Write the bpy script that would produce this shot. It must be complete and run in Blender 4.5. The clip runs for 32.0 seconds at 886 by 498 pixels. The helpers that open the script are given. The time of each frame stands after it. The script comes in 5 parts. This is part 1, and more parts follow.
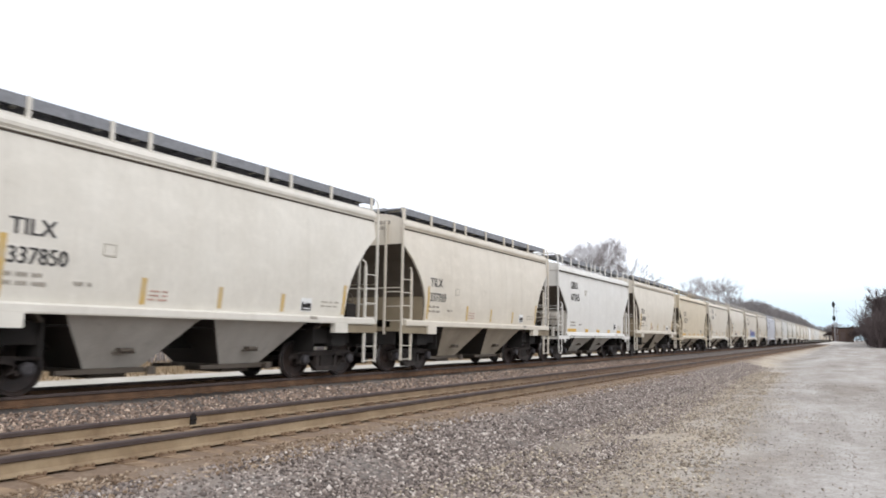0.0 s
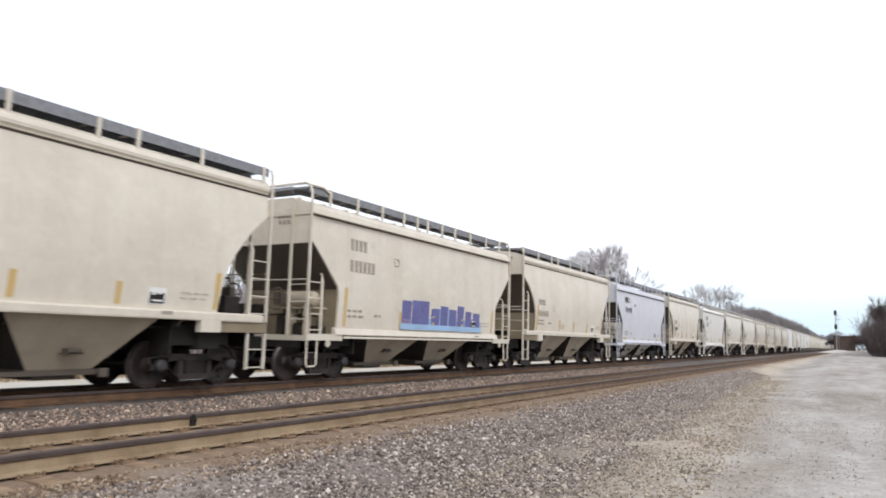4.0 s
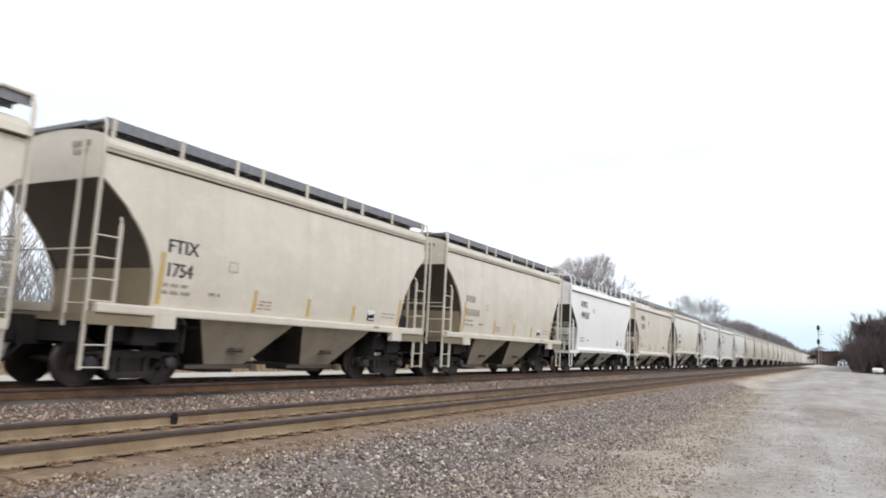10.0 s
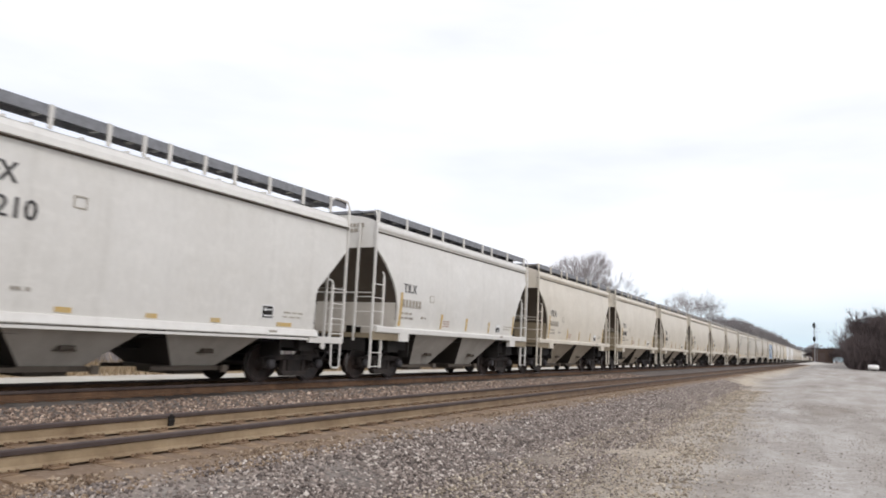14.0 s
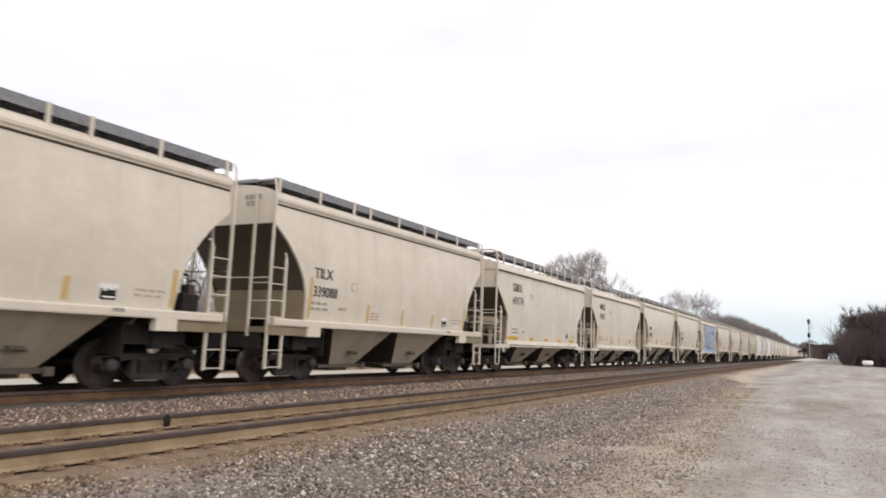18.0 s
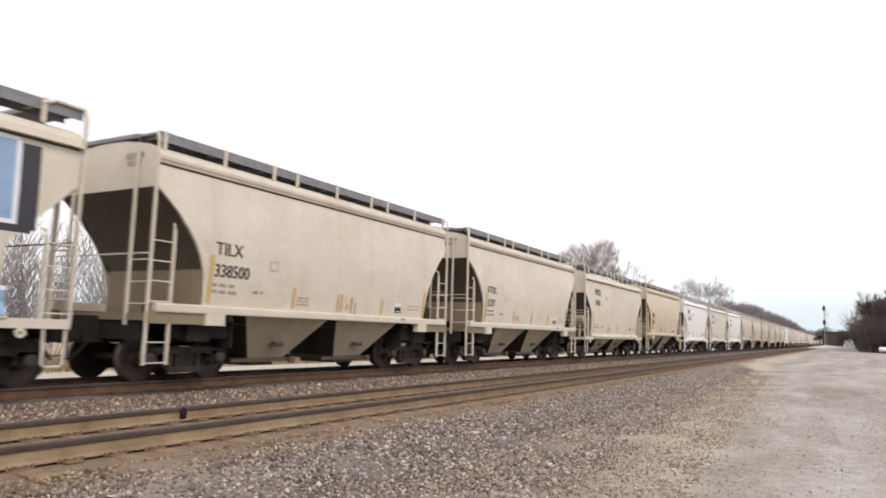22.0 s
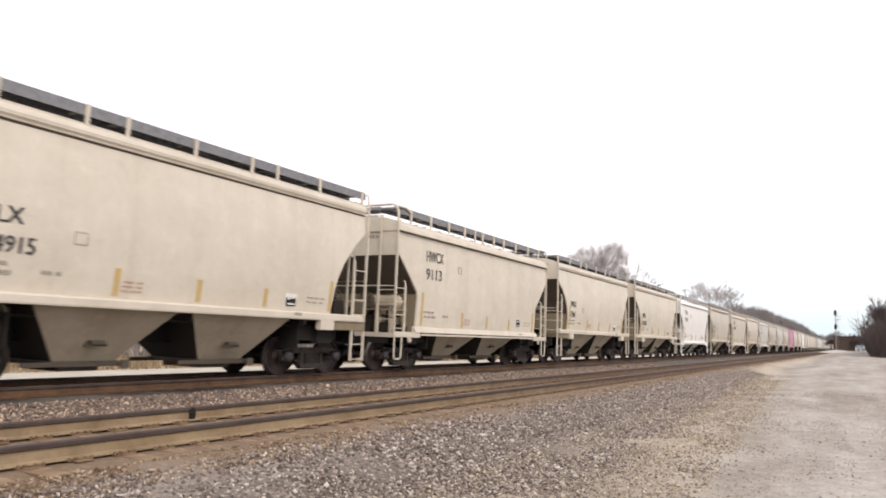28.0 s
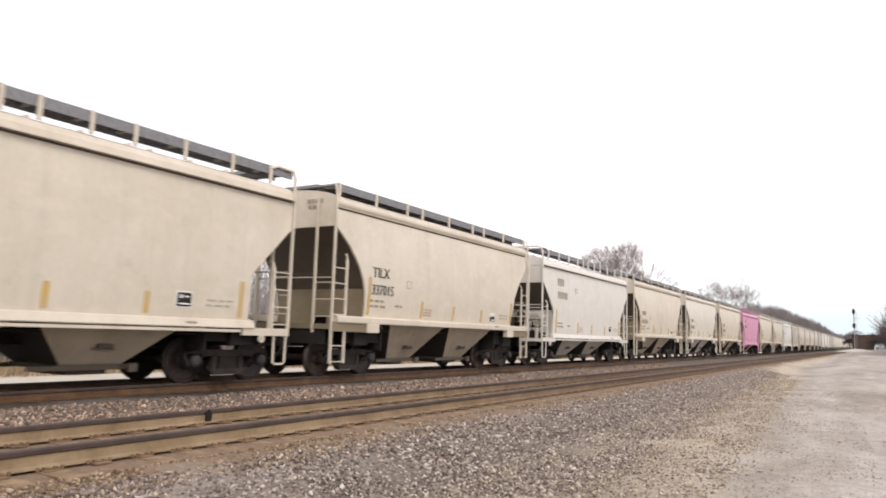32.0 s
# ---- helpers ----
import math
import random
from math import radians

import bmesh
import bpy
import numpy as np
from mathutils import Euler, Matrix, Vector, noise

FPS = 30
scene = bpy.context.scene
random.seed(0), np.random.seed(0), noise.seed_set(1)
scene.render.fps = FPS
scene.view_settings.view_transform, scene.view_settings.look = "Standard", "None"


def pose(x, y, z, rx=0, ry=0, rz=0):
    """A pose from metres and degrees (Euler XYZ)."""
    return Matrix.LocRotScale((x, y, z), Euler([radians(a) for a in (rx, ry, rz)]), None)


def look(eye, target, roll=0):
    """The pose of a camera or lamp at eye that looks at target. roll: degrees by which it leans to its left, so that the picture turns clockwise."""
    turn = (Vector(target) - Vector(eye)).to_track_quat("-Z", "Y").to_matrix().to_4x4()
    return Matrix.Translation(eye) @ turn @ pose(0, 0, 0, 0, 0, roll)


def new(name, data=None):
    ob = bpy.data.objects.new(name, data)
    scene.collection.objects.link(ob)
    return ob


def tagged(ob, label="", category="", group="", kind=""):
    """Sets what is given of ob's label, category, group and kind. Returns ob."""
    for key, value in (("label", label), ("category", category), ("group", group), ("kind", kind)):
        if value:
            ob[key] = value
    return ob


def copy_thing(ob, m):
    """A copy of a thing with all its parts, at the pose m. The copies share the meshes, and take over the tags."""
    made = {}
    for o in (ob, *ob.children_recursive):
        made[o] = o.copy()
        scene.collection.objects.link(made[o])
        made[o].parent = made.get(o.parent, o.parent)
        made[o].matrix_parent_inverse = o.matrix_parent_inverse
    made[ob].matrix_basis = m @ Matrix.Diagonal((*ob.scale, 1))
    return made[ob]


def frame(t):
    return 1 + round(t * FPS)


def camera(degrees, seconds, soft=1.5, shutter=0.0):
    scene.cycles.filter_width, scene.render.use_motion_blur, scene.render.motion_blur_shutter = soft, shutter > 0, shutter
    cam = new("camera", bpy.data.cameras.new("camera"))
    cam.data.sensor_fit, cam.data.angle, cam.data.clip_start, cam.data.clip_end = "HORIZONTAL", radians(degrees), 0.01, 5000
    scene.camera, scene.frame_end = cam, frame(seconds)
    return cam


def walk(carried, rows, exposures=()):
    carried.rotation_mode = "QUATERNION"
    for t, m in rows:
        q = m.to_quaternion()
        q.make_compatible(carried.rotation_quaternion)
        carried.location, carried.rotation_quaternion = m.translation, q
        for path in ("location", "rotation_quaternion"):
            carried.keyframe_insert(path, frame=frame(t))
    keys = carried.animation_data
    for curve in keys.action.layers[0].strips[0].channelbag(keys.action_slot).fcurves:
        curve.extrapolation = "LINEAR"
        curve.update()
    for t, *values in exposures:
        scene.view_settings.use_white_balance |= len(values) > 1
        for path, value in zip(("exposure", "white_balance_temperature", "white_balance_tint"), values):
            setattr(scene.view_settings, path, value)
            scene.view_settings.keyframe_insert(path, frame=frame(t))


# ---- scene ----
# World: y runs along the railway, x to its right, z = 0 on the rail heads of the far track.
cam = camera(64.3, 32.0, soft=1.8, shutter=0.12)
EYE = (0.0, 0.0, 1.14)


def aim(yaw, pitch, lean):
    a, b = radians(yaw), radians(pitch)
    way = Vector((-math.sin(a) * math.cos(b), math.cos(a) * math.cos(b), math.sin(b)))
    return look(EYE, Vector(EYE) + way, lean)


PATH = [  # seconds, yaw left of the track, pitch up, lean to the left
    (0, 30.12, 6.87, 0.9), (0.5, 29.78, 6.76, 0.82), (1, 30.04, 6.89, 1.17), (1.5, 30.34, 7.26, 0.89), (2, 30.44, 7.56, 1.08),
    (2.5, 30.62, 7.71, 1.17), (3, 30.83, 7.31, 1.05), (3.5, 30.48, 7.29, 1.35), (5.5, 30.2, 6.91, 1.84), (6, 30.16, 6.99, 2.16),
    (6.5, 30.05, 7.02, 2.09), (7, 30.15, 6.86, 1.89), (7.5, 30.23, 6.8, 2.19), (8, 30.02, 6.9, 2.34), (8.5, 30.02, 7.02, 2.65),
    (9, 29.42, 7.19, 3.04), (9.5, 29.54, 7.36, 3), (10, 29.33, 7.6, 3.08), (10.5, 29.3, 7.95, 2.79), (11, 29.32, 8, 2.86),
    (11.5, 29.04, 7.92, 2.76), (12, 28.94, 7.95, 2.76), (12.5, 29.11, 7.74, 2.95), (13, 28.78, 7.75, 2.98), (13.5, 29.09, 7.57, 2.72),
    (15.5, 28.73, 7.84, 2.73), (16, 28.82, 7.88, 2.85), (16.5, 28.6, 7.8, 3.06), (17, 28.7, 7.91, 2.78), (17.5, 28.66, 7.79, 2.24),
    (18, 28.66, 7.5, 2.35), (18.5, 28.93, 7.12, 1.86), (19, 29.08, 7.19, 2.06), (19.5, 29.31, 7.04, 1.88), (20, 29.41, 6.99, 1.83),
    (20.5, 29.51, 6.9, 1.48), (21, 30.15, 6.47, 1.36), (21.5, 29.81, 6.82, 1.57), (22, 29.59, 6.73, 1.76), (22.5, 29.57, 6.67, 1.71),
    (23, 29.69, 6.79, 1.8), (23.5, 29.7, 6.9, 2.12), (24, 29.72, 7.26, 1.98), (24.5, 29.87, 7.15, 1.68), (26.5, 30.41, 7.56, 2.03),
    (27, 30.32, 7.24, 1.74), (27.5, 30.42, 6.91, 1.97), (28, 30.32, 6.86, 2.15), (28.5, 30.65, 6.91, 2.09), (29, 30.71, 6.95, 2.28),
    (29.5, 30.59, 6.71, 1.97), (30, 30.71, 6.66, 1.82), (30.5, 30.8, 6.58, 1.76), (31, 30.71, 6.89, 1.65), (31.5, 31.21, 6.78, 1.8),
    (32, 31.42, 6.93, 1.8),
]

EXPOSE = 0.0
LIGHTING = [(0, EXPOSE, 6270, 12), (7, EXPOSE, 6250, 12), (11, EXPOSE - 0.13, 6260, 11), (12, EXPOSE - 0.2, 6270, 11), (13, EXPOSE - 0.18, 6300, 12), (17, EXPOSE - 0.18, 6700, 15),
            (22, EXPOSE - 0.08, 6850, 16), (27, EXPOSE + 0.01, 6900, 17), (29, EXPOSE + 0.06, 6950, 17), (32, EXPOSE + 0.05, 6950, 17)]
walk(cam, [(t, aim(a, b, c)) for t, a, b, c in PATH], LIGHTING)

# ---- light ----
SUN_UP, SUN_TURN = 38, 130   # degrees: height, and compass turn from +y towards +x
world = bpy.data.worlds.new("overcast_sky")
scene.world = world
world.use_nodes = True
wt = world.node_tree
wt.nodes.clear()
w_out = wt.nodes.new("ShaderNodeOutputWorld")
w_bg = wt.nodes.new("ShaderNodeBackground")
w_sky = wt.nodes.new("ShaderNodeTexSky")
w_sky.sky_type = 'NISHITA'
w_sky.sun_disc = False
w_sky.sun_elevation = radians(SUN_UP)
w_sky.sun_rotation = radians(SUN_TURN)
w_sky.air_density, w_sky.dust_density, w_sky.ozone_density = 1.0, 3.0, 1.0
w_mix = wt.nodes.new("ShaderNodeMixRGB")
w_coord = wt.nodes.new("ShaderNodeTexCoord")
w_map = wt.nodes.new("ShaderNodeMapping")
w_map.inputs["Scale"].default_value = (1.2, 1.2, 5.0)
w_noise = wt.nodes.new("ShaderNodeTexNoise")
w_noise.inputs["Scale"].default_value = 1.6
w_noise.inputs["Detail"].default_value = 6
w_ramp = wt.nodes.new("ShaderNodeValToRGB")
w_ramp.color_ramp.elements[0].position, w_ramp.color_ramp.elements[0].color = 0.30, (0.66, 0.66, 0.66, 1)
w_ramp.color_ramp.elements[1].position, w_ramp.color_ramp.elements[1].color = 0.62, (0.9, 0.9, 0.9, 1)
w_sep = wt.nodes.new("ShaderNodeSeparateXYZ")
w_deck = wt.nodes.new("ShaderNodeValToRGB")   # the cloud deck, thinner and bluer low down
w_deck.color_ramp.elements[0].position, w_deck.color_ramp.elements[0].color = 0.0, (0.66, 0.84, 0.90, 1)
w_deck.color_ramp.elements[1].position, w_deck.color_ramp.elements[1].color = 0.11, (1.0, 1.0, 1.0, 1)
w_lift = wt.nodes.new("ShaderNodeMixRGB")
w_lift.blend_type = 'MULTIPLY'
w_lift.inputs["Fac"].default_value = 1.0
w_lift.inputs["Color2"].default_value = (11.3, 11.5, 11.8, 1)
wt.links.new(w_coord.outputs["Generated"], w_sep.inputs[0])
wt.links.new(w_sep.outputs["Z"], w_deck.inputs["Fac"])
wt.links.new(w_deck.outputs["Color"], w_lift.inputs["Color1"])
wt.links.new(w_lift.outputs["Color"], w_mix.inputs["Color2"])
wt.links.new(w_coord.outputs["Generated"], w_map.inputs["Vector"])
wt.links.new(w_map.outputs["Vector"], w_noise.inputs["Vector"])
wt.links.new(w_noise.outputs["Fac"], w_ramp.inputs["Fac"])
wt.links.new(w_ramp.outputs["Color"], w_mix.inputs["Fac"])
wt.links.new(w_sky.outputs["Color"], w_mix.inputs["Color1"])
wt.links.new(w_mix.outputs["Color"], w_bg.inputs["Color"])
w_bg.inputs["Strength"].default_value = 0.12
wt.links.new(w_bg.outputs["Background"], w_out.inputs["Surface"])
sun = new("sun", bpy.data.lights.new("sun", 'SUN'))
sun.data.energy, sun.data.angle, sun.data.color = 1.5, radians(16), (1.0, 0.975, 0.94)
sa, sb = radians(SUN_TURN), radians(SUN_UP)
sun_way = Vector((math.sin(sa) * math.cos(sb), math.cos(sa) * math.cos(sb), math.sin(sb)))
sun.matrix_world = look(sun_way * 60, (0, 0, 0))


# ---- materials ----
def mat(name):
    m = bpy.data.materials.new(name)
    m.use_nodes = True
    nt = m.node_tree
    return m, nt, nt.nodes["Principled BSDF"]


def nd(nt, kind, **values):
    n = nt.nodes.new(kind)
    for key, v in values.items():
        n.inputs[key.replace("_", " ")].default_value = v
    return n


def ramp(nt, src, stops):
    r = nt.nodes.new("ShaderNodeValToRGB")
    e = r.color_ramp.elements
    while len(e) < len(stops):
        e.new(0.5)
    for i, (p, c) in enumerate(stops):
        e[i].position = p
        e[i].color = (*c, 1) if len(c) == 3 else c
    nt.links.new(src, r.inputs["Fac"])
    return r.outputs["Color"]


def mixc(nt, fac, a, b, how='MIX'):
    m = nt.nodes.new("ShaderNodeMixRGB")
    m.blend_type = how
    for key, v in (("Fac", fac), ("Color1", a), ("Color2", b)):
        if isinstance(v, (int, float)):
            m.inputs[key].default_value = v
        elif isinstance(v, tuple):
            m.inputs[key].default_value = (*v, 1)
        else:
            nt.links.new(v, m.inputs[key])
    return m.outputs["Color"]


def noise_of(nt, vec, scale, detail=4, rough=0.55):
    n = nd(nt, "ShaderNodeTexNoise", Scale=scale, Detail=detail, Roughness=rough)
    if vec is not None:
        nt.links.new(vec, n.inputs["Vector"])
    return n.outputs["Fac"]


def scaled(nt, vec, s, offset=None):
    m = nd(nt, "ShaderNodeMapping", Scale=s)
    nt.links.new(vec, m.inputs["Vector"])
    if offset is not None:
        nt.links.new(offset, m.inputs["Location"])
    return m.outputs["Vector"]


def bump(nt, b, height, strength, dist=0.02):
    n = nd(nt, "ShaderNodeBump", Strength=strength, Distance=dist)
    nt.links.new(height, n.inputs["Height"])
    nt.links.new(n.outputs["Normal"], b.inputs["Normal"])


def white3(nt):
    info = nt.nodes.new("ShaderNodeObjectInfo")
    m = nt.nodes.new("ShaderNodeMath")
    m.operation = 'MULTIPLY'
    m.inputs[1].default_value = 71.0
    nt.links.new(info.outputs["Random"], m.inputs[0])
    c = nt.nodes.new("ShaderNodeCombineXYZ")
    for i in range(3):
        nt.links.new(m.outputs[0], c.inputs[i])
    return c.outputs[0]


def paint(name, base, dirt, streaks=0.5, rough=0.55, seams=0.1):
    """Weathered freight car paint: dust in long vertical runs, fine grime and a few rust weeps."""
    m, nt, b = mat(name)
    co = nt.nodes.new("ShaderNodeTexCoord").outputs["Object"]
    off = white3(nt)
    runs = noise_of(nt, scaled(nt, co, (1.2, 1.7, 0.16), off), 1.0, 5, 0.5)
    broad = noise_of(nt, scaled(nt, co, (0.3, 0.45, 0.7), off), 1.0, 3)
    fine = noise_of(nt, scaled(nt, co, (9, 9, 5), off), 1.0, 5, 0.65)
    weep = noise_of(nt, scaled(nt, co, (2, 7.5, 0.35), off), 1.0, 3, 0.5)
    smear = noise_of(nt, scaled(nt, co, (0.7, 0.9, 1.6), off), 1.6, 6, 0.68)
    col = mixc(nt, ramp(nt, runs, [(0.38, (0, 0, 0)), (0.8, (0.45 * streaks,) * 3)]), base, dirt)
    col = mixc(nt, ramp(nt, broad, [(0.4, (0, 0, 0)), (0.75, (0.35 * streaks + 0.08,) * 3)]), col, dirt)
    sep = nt.nodes.new("ShaderNodeSeparateXYZ")
    nt.links.new(co, sep.inputs[0])
    wave = nt.nodes.new("ShaderNodeMath")
    wave.operation = 'PINGPONG'
    wave.inputs[1].default_value = 0.71
    nt.links.new(sep.outputs["Y"], wave.inputs[0])
    line = ramp(nt, wave.outputs[0], [(0.0, (1, 1, 1)), (0.11, (0, 0, 0))])
    line = mixc(nt, 1.0, line, ramp(nt, runs, [(0.3, (0.2 * seams,) * 3), (0.65, (seams,) * 3)]), 'MULTIPLY')
    col = mixc(nt, line, col, tuple(c * 0.55 for c in dirt))
    col = mixc(nt, ramp(nt, weep, [(0.68, (0, 0, 0)), (0.82, (0.3 * streaks,) * 3)]), col, (0.24, 0.13, 0.065))
    chalk = tuple(min(0.85, c * 1.12) for c in base)
    col = mixc(nt, ramp(nt, smear, [(0.5, (0, 0, 0)), (0.72, (0.55, 0.55, 0.55))]), col, chalk)
    col = mixc(nt, ramp(nt, smear, [(0.27, (0.4 * streaks,) * 3), (0.4, (0, 0, 0))]), col, tuple(c * 0.8 for c in dirt))
    col = mixc(nt, 0.11, col, ramp(nt, fine, [(0.3, (0.35, 0.33, 0.3)), (0.7, (1, 1, 1))]), 'MULTIPLY')
    nt.links.new(col, b.inputs["Base Color"])
    b.inputs["Roughness"].default_value = rough
    bump(nt, b, broad, 0.25, 0.03)
    return m


def plain(name, base, rough=0.6, metal=0.0, var=0.35, scale=6.0, bumps=0.2, dark=None):
    m, nt, b = mat(name)
    co = nt.nodes.new("ShaderNodeTexCoord").outputs["Object"]
    vec = scaled(nt, co, (1, 1, 1), white3(nt))
    n1, n2 = noise_of(nt, vec, scale, 5, 0.6), noise_of(nt, vec, scale * 7, 3)
    dark = dark or tuple(c * (1 - var) for c in base)
    col = mixc(nt, ramp(nt, n1, [(0.3, (0, 0, 0)), (0.7, (1, 1, 1))]), dark, base)
    col = mixc(nt, 0.3 * var + 0.05, col, ramp(nt, n2, [(0.3, (0.2, 0.2, 0.2)), (0.7, (1, 1, 1))]), 'MULTIPLY')
    nt.links.new(col, b.inputs["Base Color"])
    b.inputs["Roughness"].default_value, b.inputs["Metallic"].default_value = rough, metal
    if bumps:
        bump(nt, b, n2, bumps, 0.01)
    return m


PAINTS = {
    "beige": paint("beige_paint", (0.635, 0.585, 0.495), (0.44, 0.38, 0.29), 0.65, 0.42),
    "ribbed": paint("seam_stained_paint", (0.65, 0.605, 0.525), (0.44, 0.385, 0.30), 0.5, 0.42, seams=0.5),
    # grime, with the shade of the down-facing end sheets put into the tone
    "grimy": paint("brake_dust_and_shade_paint", (0.105, 0.085, 0.066), (0.058, 0.046, 0.036), 0.7, 0.8),
    "dusty": paint("road_dust_over_paint", (0.47, 0.405, 0.31), (0.22, 0.172, 0.12), 0.9, 0.7),
    "ashen": paint("grey_road_dust_over_paint", (0.53, 0.50, 0.445), (0.28, 0.24, 0.195), 0.9, 0.7),
    # near-black tone that stands for shade on the bays' slope sheets
    "bay_shade": paint("shaded_slope_sheet", (0.046, 0.037, 0.03), (0.024, 0.019, 0.015), 0.7, 0.85),
    # brown stains, darkened further for the shade below the slope sheet
    "stained": paint("stained_and_shaded_paint", (0.25, 0.205, 0.135), (0.12, 0.086, 0.05), 0.95, 0.7),
    "cream": paint("cream_paint", (0.66, 0.63, 0.56), (0.47, 0.43, 0.35), 0.45, 0.42),
    "pale": paint("pale_grey_paint", (0.67, 0.655, 0.615), (0.50, 0.47, 0.41), 0.4, 0.42),
    "tan": paint("tan_paint", (0.60, 0.52, 0.385), (0.40, 0.315, 0.21), 0.55, 0.42),
    "drab": paint("drab_beige_paint", (0.565, 0.525, 0.45), (0.38, 0.335, 0.265), 0.6, 0.45, seams=0.55),
    "white": paint("white_paint", (0.82, 0.81, 0.785), (0.64, 0.61, 0.54), 0.3, 0.4),
    "lilac": paint("lilac_grey_paint", (0.57, 0.58, 0.625), (0.46, 0.45, 0.455), 0.4, 0.42),
    "pink": paint("pink_paint", (0.62, 0.30, 0.45), (0.5, 0.26, 0.36), 0.3),
    "grey": paint("grey_paint", (0.42, 0.42, 0.40), (0.30, 0.28, 0.25), 0.4),
}
BOARD = plain("galvanised_grating", (0.27, 0.275, 0.29), 0.6, 0.3, 0.3, 9)
TRUCK = plain("grimy_truck_steel", (0.023, 0.016, 0.012), 0.9, 0.0, 0.45, 5, dark=(0.008, 0.006, 0.005))
FRAME = plain("dusty_side_frame", (0.046, 0.034, 0.028), 0.85, 0.0, 0.45, 5, dark=(0.012, 0.009, 0.008))
WHEEL = plain("wheel_steel", (0.044, 0.026, 0.020), 0.6, 0.1, 0.5, 4, dark=(0.014, 0.009, 0.007))
TREAD = plain("bright_tread", (0.3, 0.29, 0.28), 0.4, 0.8, 0.2)
CAPS = plain("bearing_cap", (0.055, 0.05, 0.052), 0.65, 0.1, 0.4)
BLACK = plain("black_steel", (0.013, 0.010, 0.008), 0.9, 0.0, 0.4, 4)
INK = plain("black_lettering", (0.075, 0.072, 0.07), 0.85, 0, 0.3, 12, 0)
FADED = plain("faded_lettering", (0.38, 0.345, 0.29), 0.8, 0, 0.3, 12, 0)
GHOST = plain("worn_lettering", (0.47, 0.43, 0.355), 0.8, 0, 0.25, 9, 0)
YELLOW = plain("yellow_reflector", (0.72, 0.42, 0.04), 0.45, 0, 0.35, 3, 0)
OCHRE = plain("dirty_yellow_stripe", (0.58, 0.38, 0.10), 0.7, 0, 0.4, 4, 0, dark=(0.50, 0.40, 0.24))
WHITEMARK = plain("white_marking", (0.8, 0.8, 0.78), 0.5, 0, 0.15, 6, 0)
REDTEXT = plain("faded_red_lettering", (0.53, 0.34, 0.27), 0.6, 0, 0.3, 9, 0)
BLUEPAINT = plain("blue_spray_paint", (0.27, 0.41, 0.60), 0.5, 0, 0.2, 1.2, 0)
BLACKPAINT = plain("black_spray_paint", (0.035, 0.035, 0.045), 0.5, 0, 0.2, 2, 0)
WHITEPAINT = plain("white_spray_paint", (0.78, 0.8, 0.84), 0.5, 0, 0.1, 2, 0)
PURPLE = plain("purple_spray_paint", (0.13, 0.13, 0.33), 0.5, 0, 0.3, 2, 0)


def rail_web():
    """Rail side with dried mud on the first lengths and brown rust farther along."""
    m = plain("dusty_rail_web", (0.34, 0.258, 0.16), 0.9, 0.0, 0.35, 2, dark=(0.21, 0.145, 0.083))
    nt = m.node_tree
    b = nt.nodes["Principled BSDF"]
    dusty = b.inputs["Base Color"].links[0].from_socket
    co = nt.nodes.new("ShaderNodeTexCoord").outputs["Object"]
    sep = nt.nodes.new("ShaderNodeSeparateXYZ")
    nt.links.new(co, sep.inputs[0])
    reach = nt.nodes.new("ShaderNodeMath")
    reach.operation = 'MULTIPLY_ADD'
    nt.links.new(noise_of(nt, co, 0.9, 4), reach.inputs[0])
    reach.inputs[1].default_value = 8.0
    nt.links.new(sep.outputs["Y"], reach.inputs[2])
    span = nt.nodes.new("ShaderNodeMapRange")
    span.inputs["From Min"].default_value, span.inputs["From Max"].default_value = 11.0, 27.0
    nt.links.new(reach.outputs[0], span.inputs["Value"])
    rust = ramp(nt, noise_of(nt, co, 3.0, 5, 0.6), [(0.3, (0.085, 0.054, 0.036)), (0.7, (0.165, 0.108, 0.07))])
    nt.links.new(mixc(nt, span.outputs[0], dusty, rust), b.inputs["Base Color"])
    return m


RAILSIDE = rail_web()
RAILTOP = plain("worn_rail_head", (0.088, 0.064, 0.056), 0.7, 0.1, 0.35, 3, dark=(0.05, 0.034, 0.03))
FARRAIL = plain("oily_rail", (0.155, 0.084, 0.043), 0.9, 0.0, 0.4, 3, dark=(0.075, 0.04, 0.021))
TIE = plain("weathered_tie_wood", (0.33, 0.232, 0.14), 0.9, 0, 0.45, 5, 0.6, dark=(0.15, 0.095, 0.055))
PLATE = plain("rusty_tie_plate", (0.25, 0.165, 0.095), 0.85, 0.0, 0.45, 8, dark=(0.13, 0.078, 0.045))
BARK = plain("bare_bark", (0.21, 0.175, 0.165), 0.95, 0, 0.3, 3, 0.3)
# lightened grey: some haze is included in the twig colour
TWIG = plain("bare_twigs", (0.35, 0.32, 0.318), 0.95, 0, 0.3, 2, 0)


